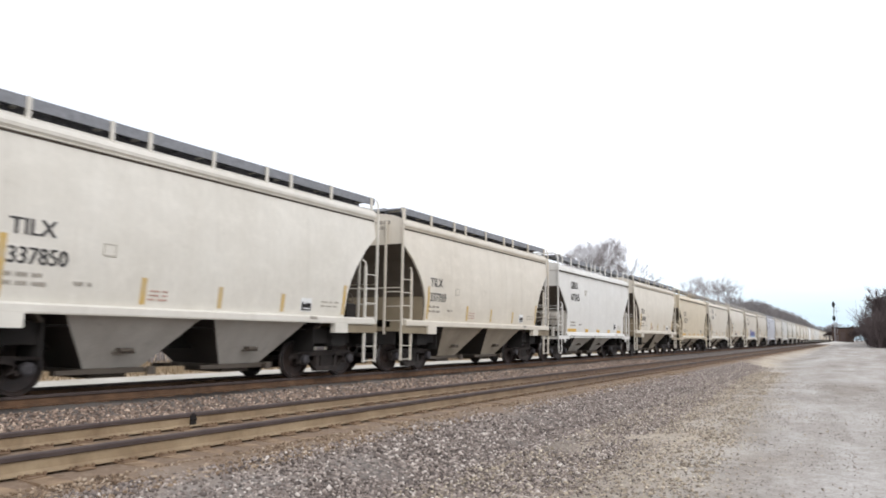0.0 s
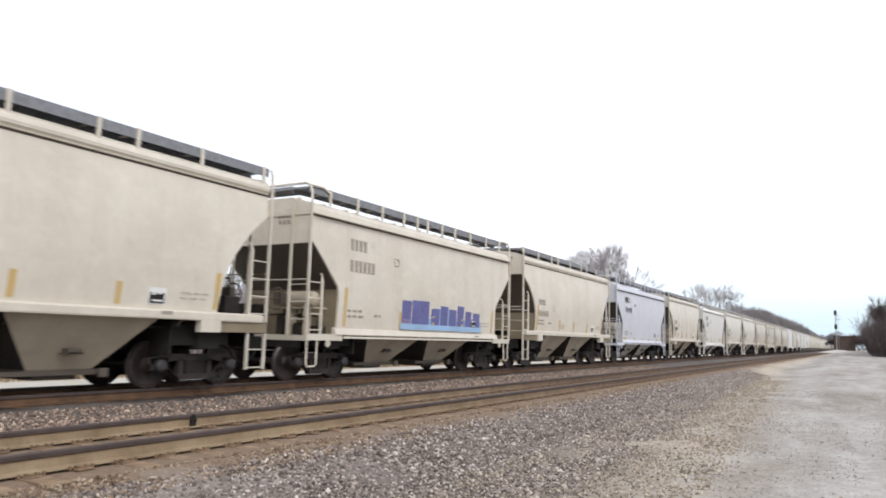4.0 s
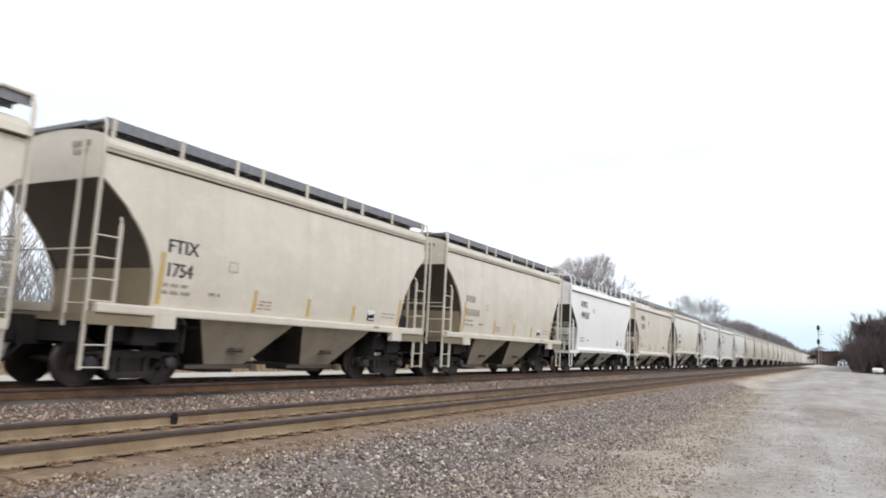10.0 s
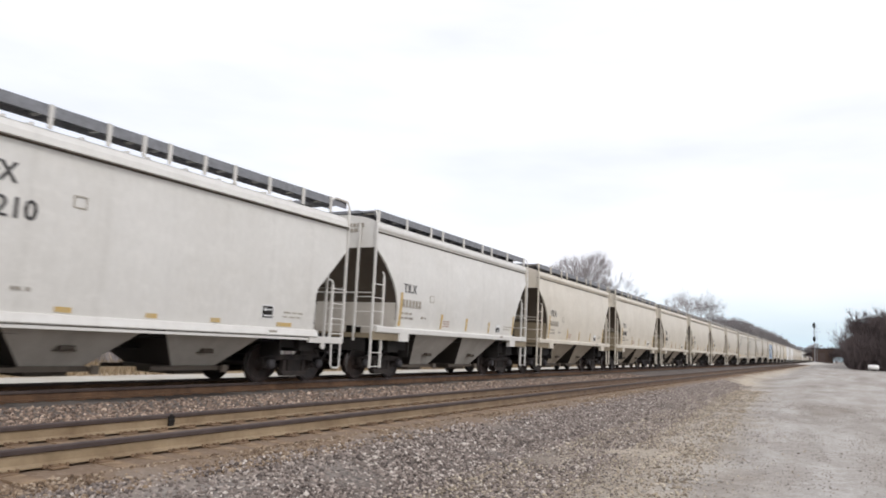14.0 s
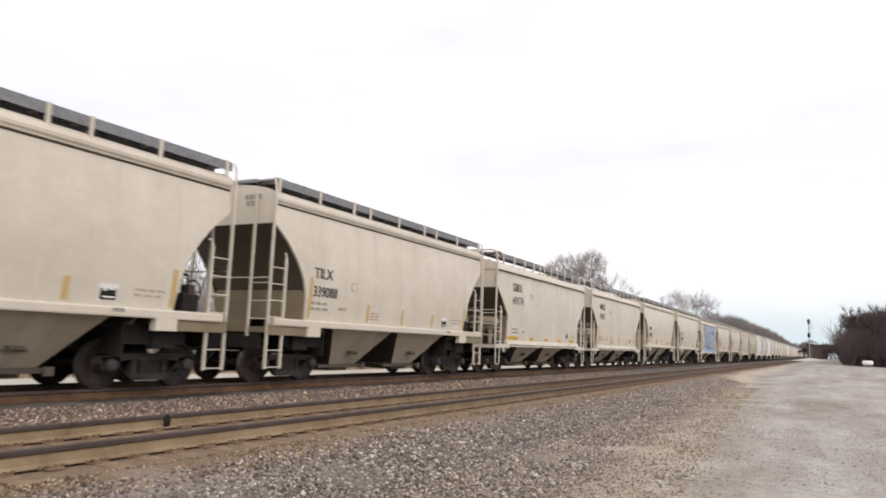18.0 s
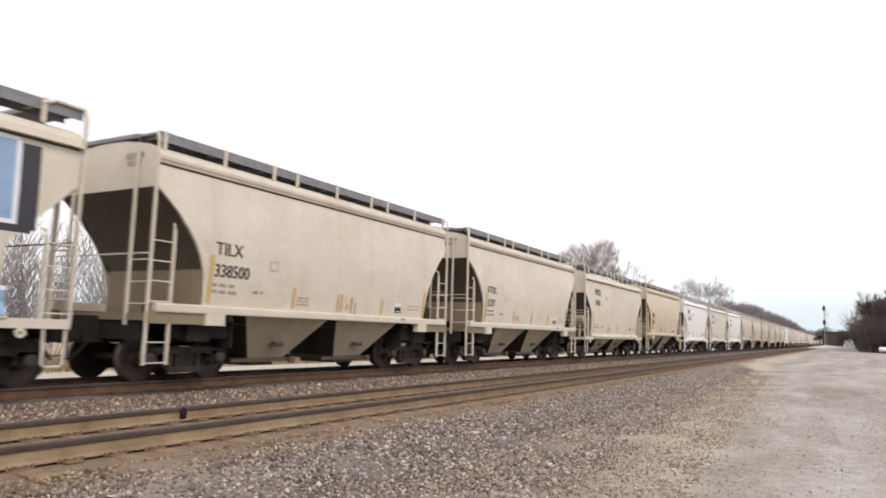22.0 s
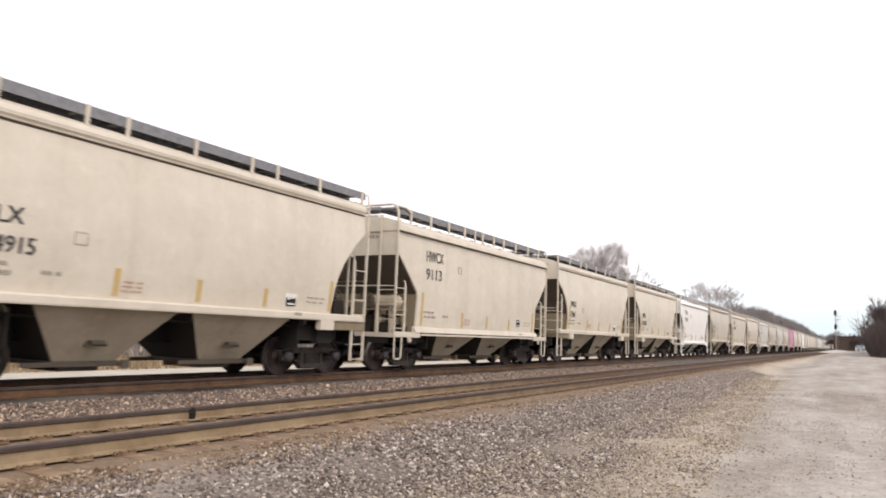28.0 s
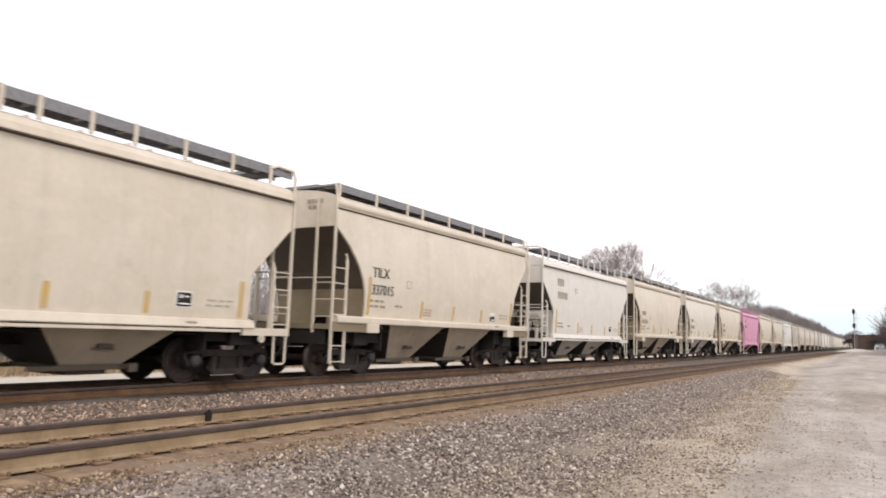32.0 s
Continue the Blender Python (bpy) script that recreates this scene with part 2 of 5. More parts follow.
# ---- mesh tools ----
class Shape:
    """Gathers vertices and faces for one mesh."""

    def __init__(self):
        self.v, self.f, self.m = [], [], []

    def add(self, verts, faces, slot=0):
        n = len(self.v)
        self.v += [tuple(p) for p in verts]
        self.f += [tuple(i + n for i in f) for f in faces]
        self.m += [slot] * len(faces)
        return self

    def box(self, x0, x1, y0, y1, z0, z1, slot=0, bev=0.0):
        if bev:
            b = min(bev, (x1 - x0) / 2.1, (z1 - z0) / 2.1)
            ring = [(x0 + b, z0), (x1 - b, z0), (x1, z0 + b), (x1, z1 - b), (x1 - b, z1), (x0 + b, z1), (x0, z1 - b), (x0, z0 + b)]
            return self.bar(ring, y0, y1, slot)
        v = [(x, y, z) for x in (x0, x1) for y in (y0, y1) for z in (z0, z1)]
        return self.add(v, [(0, 1, 3, 2), (4, 6, 7, 5), (0, 4, 5, 1), (2, 3, 7, 6), (0, 2, 6, 4), (1, 5, 7, 3)], slot)

    def bar(self, ring, y0, y1, slot=0):
        """A section in x and z, drawn out along y."""
        n = len(ring)
        v = [(x, y0, z) for x, z in ring] + [(x, y1, z) for x, z in ring]
        f = [(i, (i + 1) % n, n + (i + 1) % n, n + i) for i in range(n)] + [tuple(range(n))[::-1], tuple(range(n, 2 * n))]
        return self.add(v, f, slot)

    def slab(self, outline, x0, x1, slot=0):
        """An outline in y and z with a thickness from x0 to x1."""
        n = len(outline)
        v = [(x0, y, z) for y, z in outline] + [(x1, y, z) for y, z in outline]
        f = [(i, (i + 1) % n, n + (i + 1) % n, n + i) for i in range(n)] + [tuple(range(n))[::-1], tuple(range(n, 2 * n))]
        return self.add(v, f, slot)

    def rod(self, points, r, n=6, slot=0, r_end=None):
        """A tube through points."""
        pts = [Vector(p) for p in points]
        rings = []
        for i, p in enumerate(pts):
            d = (pts[min(i + 1, len(pts) - 1)] - pts[max(i - 1, 0)]).normalized()
            side = d.cross(Vector((0, 0, 1)) if abs(d.z) < 0.9 else Vector((0, 1, 0))).normalized()
            up = side.cross(d)
            rr = r if r_end is None else r + (r_end - r) * i / (len(pts) - 1)
            rings.append([p + (side * math.cos(a) + up * math.sin(a)) * rr for a in (2 * math.pi * j / n for j in range(n))])
        v = [q for ring in rings for q in ring]
        f = [(i * n + j, i * n + (j + 1) % n, (i + 1) * n + (j + 1) % n, (i + 1) * n + j) for i in range(len(pts) - 1) for j in range(n)]
        f += [tuple(range(n))[::-1], tuple(range((len(pts) - 1) * n, len(pts) * n))]
        return self.add(v, f, slot)

    def lathe(self, profile, y, z, n=24, slot=0, slots=None):
        """Turns (x, radius) pairs about an axis along x through y, z."""
        v = [(x, y + r * math.cos(2 * math.pi * j / n), z + r * math.sin(2 * math.pi * j / n)) for x, r in profile for j in range(n)]
        base = len(self.v)
        self.v += v
        for i in range(len(profile) - 1):
            for j in range(n):
                self.f.append((base + i * n + j, base + (i + 1) * n + j, base + (i + 1) * n + (j + 1) % n, base + i * n + (j + 1) % n))
                self.m.append(slots[i] if slots else slot)
        return self

    def mesh(self, name, *mats, smooth=False):
        me = bpy.data.meshes.new(name)
        me.from_pydata(self.v, [], self.f)
        for mt in mats:
            me.materials.append(mt)
        if len(mats) > 1:
            me.polygons.foreach_set("material_index", self.m)
        if smooth:
            me.polygons.foreach_set("use_smooth", [True] * len(self.f))
        me.update()
        bm = bmesh.new()
        bm.from_mesh(me)
        bmesh.ops.recalc_face_normals(bm, faces=bm.faces)
        bm.to_mesh(me)
        bm.free()
        return me


def part(name, mesh, parent, label="", material=None, at=None):
    ob = new(name, mesh)
    ob.parent = parent
    if material is not None:
        ob.material_slots[0].link = 'OBJECT'
        ob.material_slots[0].material = material
    if at is not None:
        ob.matrix_basis = at
    return tagged(ob, label)

# ---- ground and tracks ----
NEAR, FAR_TRACK = -7.45, -12.87       # track centres
NEAR_TOP = -0.025                     # rail head of the near track
LOT = -0.42


def ground_z(x):
    line = [(-4000, -0.9), (-60, -0.9), (-22, -0.72), (-17.2, -0.62), (-15.6, -0.24), (-14.5, -0.197), (-11.2, -0.197), (-10.3, -0.25), (-9.0, -0.24),
            (-6.0, -0.238), (-5.6, -0.32), (-4.5, -0.55), (-3.6, -0.56), (-2.4, -0.47), (0, LOT), (40, LOT), (4000, LOT)]
    for (a, za), (b, zb) in zip(line, line[1:]):
        if x <= b:
            return za + (zb - za) * (x - a) / (b - a)
    return LOT


def ground_material():
    m, nt, b = mat("ballast_and_gravel_lot")
    co = nt.nodes.new("ShaderNodeTexCoord").outputs["Object"]
    sep = nt.nodes.new("ShaderNodeSeparateXYZ")
    nt.links.new(co, sep.inputs[0])
    wob = noise_of(nt, co, 0.55, 4)
    add = nt.nodes.new("ShaderNodeMath")
    add.operation = 'MULTIPLY_ADD'
    nt.links.new(wob, add.inputs[0])
    add.inputs[1].default_value = 2.6
    nt.links.new(sep.outputs["X"], add.inputs[2])
    place = nt.nodes.new("ShaderNodeMapRange")
    place.inputs["From Min"].default_value, place.inputs["From Max"].default_value = -20.0, 5.0
    nt.links.new(add.outputs[0], place.inputs["Value"])

    def at(x):
        return (x + 1.3 + 20) / 25
    stone_cell = nd(nt, "ShaderNodeTexVoronoi", Scale=19.0)
    nt.links.new(co, stone_cell.inputs["Vector"])
    stones = ramp(nt, stone_cell.outputs["Color"], [(0.0, (0.05, 0.04, 0.034)), (0.35, (0.1, 0.082, 0.07)), (0.7, (0.15, 0.125, 0.107)), (1.0, (0.24, 0.205, 0.172))])
    sandy = ramp(nt, noise_of(nt, co, 9, 6, 0.7), [(0.3, (0.31, 0.25, 0.175)), (0.7, (0.55, 0.475, 0.37))])
    patch = noise_of(nt, scaled(nt, co, (0.5, 0.16, 1)), 1.3, 5, 0.6)
    pale = ramp(nt, patch, [(0.28, (0.255, 0.22, 0.18)), (0.43, (0.385, 0.355, 0.318)), (0.56, (0.49, 0.463, 0.428)), (0.76, (0.59, 0.57, 0.54))])
    ruts = noise_of(nt, scaled(nt, co, (1.1, 0.07, 1)), 1.0, 5, 0.6)
    pale = mixc(nt, ramp(nt, ruts, [(0.42, (0, 0, 0)), (0.62, (0.6, 0.6, 0.6))]), pale, (0.38, 0.34, 0.30))
    grit = ramp(nt, noise_of(nt, co, 26, 6, 0.8), [(0.3, (0.42, 0.4, 0.38)), (0.6, (1, 1, 1))])
    clods = ramp(nt, noise_of(nt, co, 5, 5, 0.7), [(0.35, (0.7, 0.68, 0.65)), (0.6, (1, 1, 1))])
    lot = mixc(nt, 0.75, mixc(nt, 0.75, pale, grit, 'MULTIPLY'), clods, 'MULTIPLY')
    rust = mixc(nt, 0.62, stones, (0.215, 0.138, 0.078))
    far_side = ramp(nt, noise_of(nt, co, 0.8, 5), [(0.35, (0.425, 0.391, 0.323)), (0.7, (0.527, 0.510, 0.468))])
    v = place.outputs[0]

    run = nt.nodes.new("ShaderNodeMapRange")   # the ballast's foot draws in along the line
    run.inputs["From Min"].default_value, run.inputs["From Max"].default_value = 0.0, 60.0
    run.inputs["To Min"].default_value, run.inputs["To Max"].default_value = -0.5 / 25, 2.9 / 25
    nt.links.new(sep.outputs["Y"], run.inputs["Value"])
    foot = nt.nodes.new("ShaderNodeMath")
    foot.operation = 'ADD'
    nt.links.new(v, foot.inputs[0])
    nt.links.new(run.outputs[0], foot.inputs[1])
    along = foot.outputs[0]

    def between(x0, x1, soft=0.02, v=v):
        return ramp(nt, v, [(at(x0) - soft, (0, 0, 0)), (at(x0) + soft, (1, 1, 1)), (at(x1) - soft, (1, 1, 1)), (at(x1) + soft, (0, 0, 0))])
    col = mixc(nt, between(-5.9, -2.7, 0.03, along), lot, stones)
    sand = mixc(nt, 1.0, between(-3.5, -1.9, 0.035, along), ramp(nt, patch, [(0.3, (0.4, 0.4, 0.4)), (0.55, (0.95, 0.95, 0.95))]), 'MULTIPLY')
    col = mixc(nt, sand, col, sandy)
    col = mixc(nt, between(-9.3, -5.85, 0.012), col, rust)
    col = mixc(nt, between(-11.4, -9.3), col, stones)
    # far track bed: the train's shadow is mixed into the stone colour
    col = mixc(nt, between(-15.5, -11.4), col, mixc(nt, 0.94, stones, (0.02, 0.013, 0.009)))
    col = mixc(nt, ramp(nt, v, [(at(-16.2), (1, 1, 1)), (at(-15.2), (0, 0, 0))]), col, far_side)
    bank = nt.nodes.new("ShaderNodeMapRange")
    bank.inputs["From Min"].default_value, bank.inputs["From Max"].default_value = -30.0, -20.0
    edge = nt.nodes.new("ShaderNodeMath")
    edge.operation = 'MULTIPLY_ADD'
    nt.links.new(wob, edge.inputs[0])
    edge.inputs[1].default_value = 1.6
    nt.links.new(sep.outputs["X"], edge.inputs[2])
    nt.links.new(edge.outputs[0], bank.inputs["Value"])
    weeds = ramp(nt, noise_of(nt, co, 2.5, 6, 0.7), [(0.3, (0.24, 0.17, 0.105)), (0.7, (0.46, 0.36, 0.24))])
    col = mixc(nt, ramp(nt, bank.outputs[0], [(0.56, (1, 1, 1)), (0.64, (0, 0, 0))]), col, weeds)
    nt.links.new(col, b.inputs["Base Color"])
    b.inputs["Roughness"].default_value = 0.95
    h = mixc(nt, 0.5, stone_cell.outputs["Distance"], noise_of(nt, co, 30, 4, 0.7))
    bump(nt, b, h, 0.55, 0.03)
    return m


def make_ground():
    xs = [-4000, -1500, -600, -250, -120, -60, -40, -28, -22, -19] + [-17.5 + 0.25 * i for i in range(92)] + [7, 10, 15, 25, 40, 80, 160, 400, 1200, 4000]
    ys = [-3000, -800, -200, -60, -20, -8] + [-3 + 0.3 * i for i in range(110)] + [32, 35, 39, 44, 50, 58, 70, 85, 105, 130, 170, 230, 320, 500, 900, 1600, 4500]
    v = []
    for y in ys:
        for x in xs:
            near = 1.0 if -6.4 < x < 6 and -3 <= y <= 30 else 0.0
            dz = near * (noise.noise((x * 0.7, y * 0.7, 1)) * 0.035 + noise.noise((x * 2.2, y * 2.2, 5)) * 0.02)
            dz += min(max(y - 50, 0), 130) * 0.0098 * min(max((x + 6) / 4, 0), 1)
            v.append((x, y, ground_z(x) + dz))
    w = len(xs)
    f = [(j * w + i, j * w + i + 1, (j + 1) * w + i + 1, (j + 1) * w + i) for j in range(len(ys) - 1) for i in range(w - 1)]
    s = Shape()
    s.v, s.f, s.m = v, f, [0] * len(f)
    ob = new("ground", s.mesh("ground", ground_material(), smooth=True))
    tagged(ob, "grey ballast beside the tracks and pale worn gravel lot", "ground", kind="structure")


make_ground()

RAIL_RING = [(-0.076, 0), (0.076, 0), (0.076, 0.012), (0.014, 0.035), (0.0095, 0.125), (0.036, 0.138), (0.038, 0.176), (0.026, 0.188),
             (-0.026, 0.188), (-0.038, 0.176), (-0.036, 0.138), (-0.0095, 0.125), (-0.014, 0.035), (-0.076, 0.012)]
RAIL_H = 0.188
STEP = 0.49          # between ties


def make_track(centre, top, first, last, tie_label, steel):
    track = new("railway_track")
    track.location = (centre, 0, top)
    tagged(track, tie_label, "railway track", kind="structure")
    s = Shape()
    n = len(RAIL_RING)
    stops = [-300, -60, -10, 0, 10, 25, 60, 150, 400, 1200]
    v = [(x, y, z - RAIL_H) for y in stops for x, z in RAIL_RING]
    f, slots = [], []
    for j in range(len(stops) - 1):
        for i in range(n):
            f.append((j * n + i, j * n + (i + 1) % n, (j + 1) * n + (i + 1) % n, (j + 1) * n + i))
            slots.append(1 if 4 <= i <= 9 else 0)
    s.v, s.f, s.m = v, f, slots
    rail = s.mesh("rail", steel, RAILTOP)
    for sx in (-0.752, 0.752):
        part("rail", rail, track, "rusty steel rail with a worn head", at=pose(sx, 0, 0))
    lumps = []
    for k in range(4):   # split, checked and worn tie ends
        rt = random.Random(40 + k)
        tie = Shape()
        for j, (x0, x1) in enumerate(((-1.29, -1.05), (-1.052, 1.052), (1.05, 1.29))):
            w = rt.uniform(0.098, 0.118)
            tie.box(x0 - rt.uniform(0, 0.05), x1 + rt.uniform(0, 0.05), -w, w, -0.38, -0.206 + rt.uniform(-0.012, 0.002) * (j != 1), bev=0.014)
        tie.box(1.3, 1.345, -0.03 - rt.uniform(0, 0.05), 0.02 + rt.uniform(0, 0.05), -0.36, -0.225)
        lumps.append(tie.mesh("tie", TIE))
    for i in range(first, last):
        part("tie", random.choice(lumps), track, at=pose(random.uniform(-0.05, 0.05), i * STEP, random.uniform(-0.01, 0.004), 0, 0, random.uniform(-1.6, 1.6)))
    rest = Shape()
    for i in list(range(-60, first)) + list(range(last, 580)):
        rest.box(-1.29, 1.29, i * STEP - 0.115, i * STEP + 0.115, -0.38, -0.206)
    tagged(part("far_ties", rest.mesh("far_ties", TIE), track, "weathered wooden ties"), kind="stuff")
    plate = Shape()
    plate.box(-0.18, 0.17, -0.09, 0.09, -0.206, -0.194)
    for sx in (-0.08, 0.08):   # shoulders against the rail's foot
        plate.box(min(sx, sx * 1.25), max(sx, sx * 1.25), -0.09, 0.09, -0.196, -0.182)
    for sx, sy in ((-0.1, -0.05), (0.098, 0.045), (0.1, -0.06)):   # spikes with offset heads
        plate.box(sx - 0.009, sx + 0.009, sy - 0.009, sy + 0.009, -0.2, -0.172)
        plate.box(sx - 0.026 if sx > 0 else sx - 0.012, sx + 0.012 if sx > 0 else sx + 0.026, sy - 0.014, sy + 0.014, -0.178, -0.166)
    for sy in (-0.118, 0.118):   # rail anchors against the tie
        plate.box(-0.09, 0.085, sy - 0.01, sy + 0.01, -0.205, -0.189)
        plate.box(0.074, 0.09, sy - 0.014, sy + 0.014, -0.2, -0.166)
    plates = plate.mesh("tie_plate", PLATE if steel is RAILSIDE else FARRAIL)
    for i in range(first, min(last, first + 90)):
        part("tie_plate", plates, track, at=pose(0.752, i * STEP, random.uniform(-0.004, 0.002)))
    for i in range(first, first + 60) if steel is RAILSIDE else ():
        part("tie_plate", plates, track, at=pose(-0.752, i * STEP, 0))
    return track


near_track = make_track(NEAR, NEAR_TOP, -2, 104, "rusty near railway track on wooden ties", RAILSIDE)
far_track = make_track(FAR_TRACK, 0.0, 4, 84, "rusty railway track under the moving train", FARRAIL)


def joint_bar(track, y):
    s = Shape()
    for x in (-0.05, 0.036):
        s.box(x, x + 0.014, -0.05, 0.05, -0.165, -0.03)
    s.box(-0.052, 0.052, -0.02, 0.02, -0.17, -0.004)
    for b in (-0.03, 0.03):
        s.lathe([(0.05, 0.0), (0.05, 0.018), (0.07, 0.018), (0.07, 0.0)], b, -0.09, 8)
    part("rail_joint", s.mesh("rail_joint", BLACK), track, "dark rail joint with bolts", at=pose(-0.752, y, 0))


joint_bar(near_track, 7.08)


def stones(name, label, count, x0, x1, y0, y1, size, tones, seed):
    """Loose crushed stone, too many to count."""
    rng = np.random.default_rng(seed)
    ico_v = np.array([(0, 0, 1), (0.9, 0, 0.3), (0.28, 0.85, 0.3), (-0.72, 0.53, 0.3), (-0.72, -0.53, 0.3), (0.28, -0.85, 0.3),
                      (0.7, 0.5, -0.5), (-0.3, 0.8, -0.5), (-0.9, 0, -0.5), (-0.3, -0.8, -0.5), (0.7, -0.5, -0.5)])
    ico_f = np.array([(0, 1, 2), (0, 2, 3), (0, 3, 4), (0, 4, 5), (0, 5, 1), (1, 6, 2), (2, 7, 3), (3, 8, 4), (4, 9, 5), (5, 10, 1), (6, 7, 2), (7, 8, 3), (8, 9, 4), (9, 10, 5), (10, 6, 1)])
    u = rng.random(count)
    y = y0 + (y1 - y0) * u ** 1.5
    w = rng.random(count)
    foot = np.clip(0.5 - 0.057 * y, -2.9, 0.5) if x1 > -5 else 0.0
    x = x0 + (x1 + foot - x0) * w + (rng.exponential(0.35, count) * (w > 0.6) if x1 > -5 else 0.0)
    zs = np.interp(x, XS_Z, ZS_Z) + rng.uniform(-0.01, 0.02, count)
    sc = size * np.exp(rng.normal(0, 0.28, count))
    sc = np.where(x > x1 + foot, sc * 0.6, sc) if x1 > -5 else sc
    v = ico_v[None] * sc[:, None, None] * rng.uniform(0.55, 1.4, (count, 11, 1)) * np.stack([rng.uniform(0.8, 1.5, count), rng.uniform(0.6, 1.0, count), rng.uniform(0.5, 0.95, count)], -1)[:, None, :]
    a = rng.random(count) * 6.283
    ca, sa2 = np.cos(a)[:, None], np.sin(a)[:, None]
    vx = v[..., 0] * ca - v[..., 1] * sa2 + x[:, None]
    vy = v[..., 0] * sa2 + v[..., 1] * ca + y[:, None]
    pts = np.stack([vx, vy, v[..., 2] + zs[:, None]], -1).reshape(-1, 3)
    faces = (ico_f[None] + (np.arange(count) * 11)[:, None, None]).reshape(-1, 3)
    me = bpy.data.meshes.new(name)
    me.vertices.add(len(pts))
    me.vertices.foreach_set("co", pts.ravel())
    me.loops.add(faces.size)
    me.loops.foreach_set("vertex_index", faces.ravel())
    me.polygons.add(len(faces))
    me.polygons.foreach_set("loop_start", np.arange(0, faces.size, 3))
    me.update(calc_edges=True)
    m, nt, b = mat(name)
    geo = nt.nodes.new("ShaderNodeNewGeometry")
    col = ramp(nt, geo.outputs["Random Per Island"], tones)
    co = nt.nodes.new("ShaderNodeTexCoord").outputs["Object"]
    col = mixc(nt, 0.35, col, ramp(nt, noise_of(nt, co, 40, 3), [(0.3, (0.4, 0.4, 0.4)), (0.7, (1, 1, 1))]), 'MULTIPLY')
    nt.links.new(col, b.inputs["Base Color"])
    b.inputs["Roughness"].default_value = 0.9
    me.materials.append(m)
    tagged(new(name, me), label, "gravel", kind="stuff")


XS_Z = [-17.2, -15.6, -14.5, -11.2, -10.3, -9.0, -6.05, -5.6, -4.5, -3.6, -2.4, 0, 40]
ZS_Z = [ground_z(x) for x in XS_Z]
GREYS = [(0.0, (0.066, 0.051, 0.043)), (0.25, (0.146, 0.118, 0.102)), (0.5, (0.228, 0.186, 0.16)), (0.75, (0.315, 0.263, 0.228)), (0.9, (0.42, 0.362, 0.315)), (0.97, (0.60, 0.54, 0.48))]
PALES = [(0.0, (0.184, 0.162, 0.141)), (0.4, (0.303, 0.268, 0.235)), (0.8, (0.386, 0.340, 0.297)), (1.0, (0.477, 0.425, 0.375))]
SANDS = [(0.0, (0.15, 0.12, 0.09)), (0.4, (0.31, 0.255, 0.19)), (0.8, (0.46, 0.39, 0.29)), (1.0, (0.66, 0.58, 0.46))]
BROWNS = [(0.0, (0.11, 0.07, 0.042)), (0.4, (0.21, 0.145, 0.092)), (0.8, (0.31, 0.23, 0.155)), (1.0, (0.44, 0.36, 0.27))]
stones("ballast_stones", "loose grey crushed stone ballast on the shoulder", 104000, -5.85, -2.9, 1.5, 46, 0.0190, GREYS, 1)
stones("shoulder_ballast", "loose grey crushed stone ballast along the track shoulder", 26000, -5.85, -2.9, 1.6, -9, 0.0190, GREYS, 11)
stones("scattered_stones", "scattered grey stones at the edge of the gravel lot", 24000, -3.1, 2.2, -2, 30, 0.0095, PALES, 2)
stones("sandy_stones", "pale tan stones along the foot of the ballast", 32000, -4.3, -1.5, -1, 40, 0.016, SANDS, 5)
stones("track_ballast", "grey ballast stones between the two tracks", 20000, -11.3, -8.95, 4, 44, 0.0215, [(p, (1.05 * c[0], 0.92 * c[1], 0.8 * c[2])) for p, c in GREYS], 3)
stones("rusty_ballast", "rust-stained ballast stones at the tie ends", 9000, -6.15, -5.6, 1, 30, 0.018, BROWNS, 4)


# ---- hopper cars ----
HB = 5.65            # half the body's length
PITCH = 12.75        # coupled length
TC = 4.50            # truck centres from the middle
EAVE = {"round": 4.24, "angled": 4.07}
LIFT = {"round": 0.09, "angled": 0.02}   # roof walks above their drawn height
CUT = {"round": [(4.24, 0.0), (3.76, 0.0), (3.55, 0.25), (3.3, 0.54), (3.12, 0.68), (3.06, 0.75), (2.78, 0.96), (2.5, 1.12), (2.15, 1.24), (1.75, 1.29), (1.4, 1.31)],
       "angled": [(4.07, 0.0), (3.42, 0.0), (2.36, 1.06), (2.2, 1.12), (1.2, 1.12)]}
ZC = {"round": 3.76, "angled": 3.36}


ARCH = [(1.515, 4.262), (1.555, 4.31), (1.562, 4.37), (1.535, 4.44), (1.47, 4.505), (1.36, 4.56), (1.2, 4.61), (0.9, 4.67), (0.5, 4.725), (0.2, 4.75)]   # half of the curved roof


def inset(kind, z):
    pts = CUT[kind]
    for (za, a), (zb, b) in zip(pts, pts[1:]):
        if z >= zb:
            return a + (b - a) * (za - z) / (za - zb)
    return pts[-1][1]


def side_x(kind, z):
    if kind == "round":
        return 1.445 + 0.175 * math.sin(math.pi * min(max((z - 0.9) / 3.6, 0), 1))
    return 1.53 + 0.075 * math.sin(math.pi * min(max((z - 0.9) / 3.6, 0), 1))


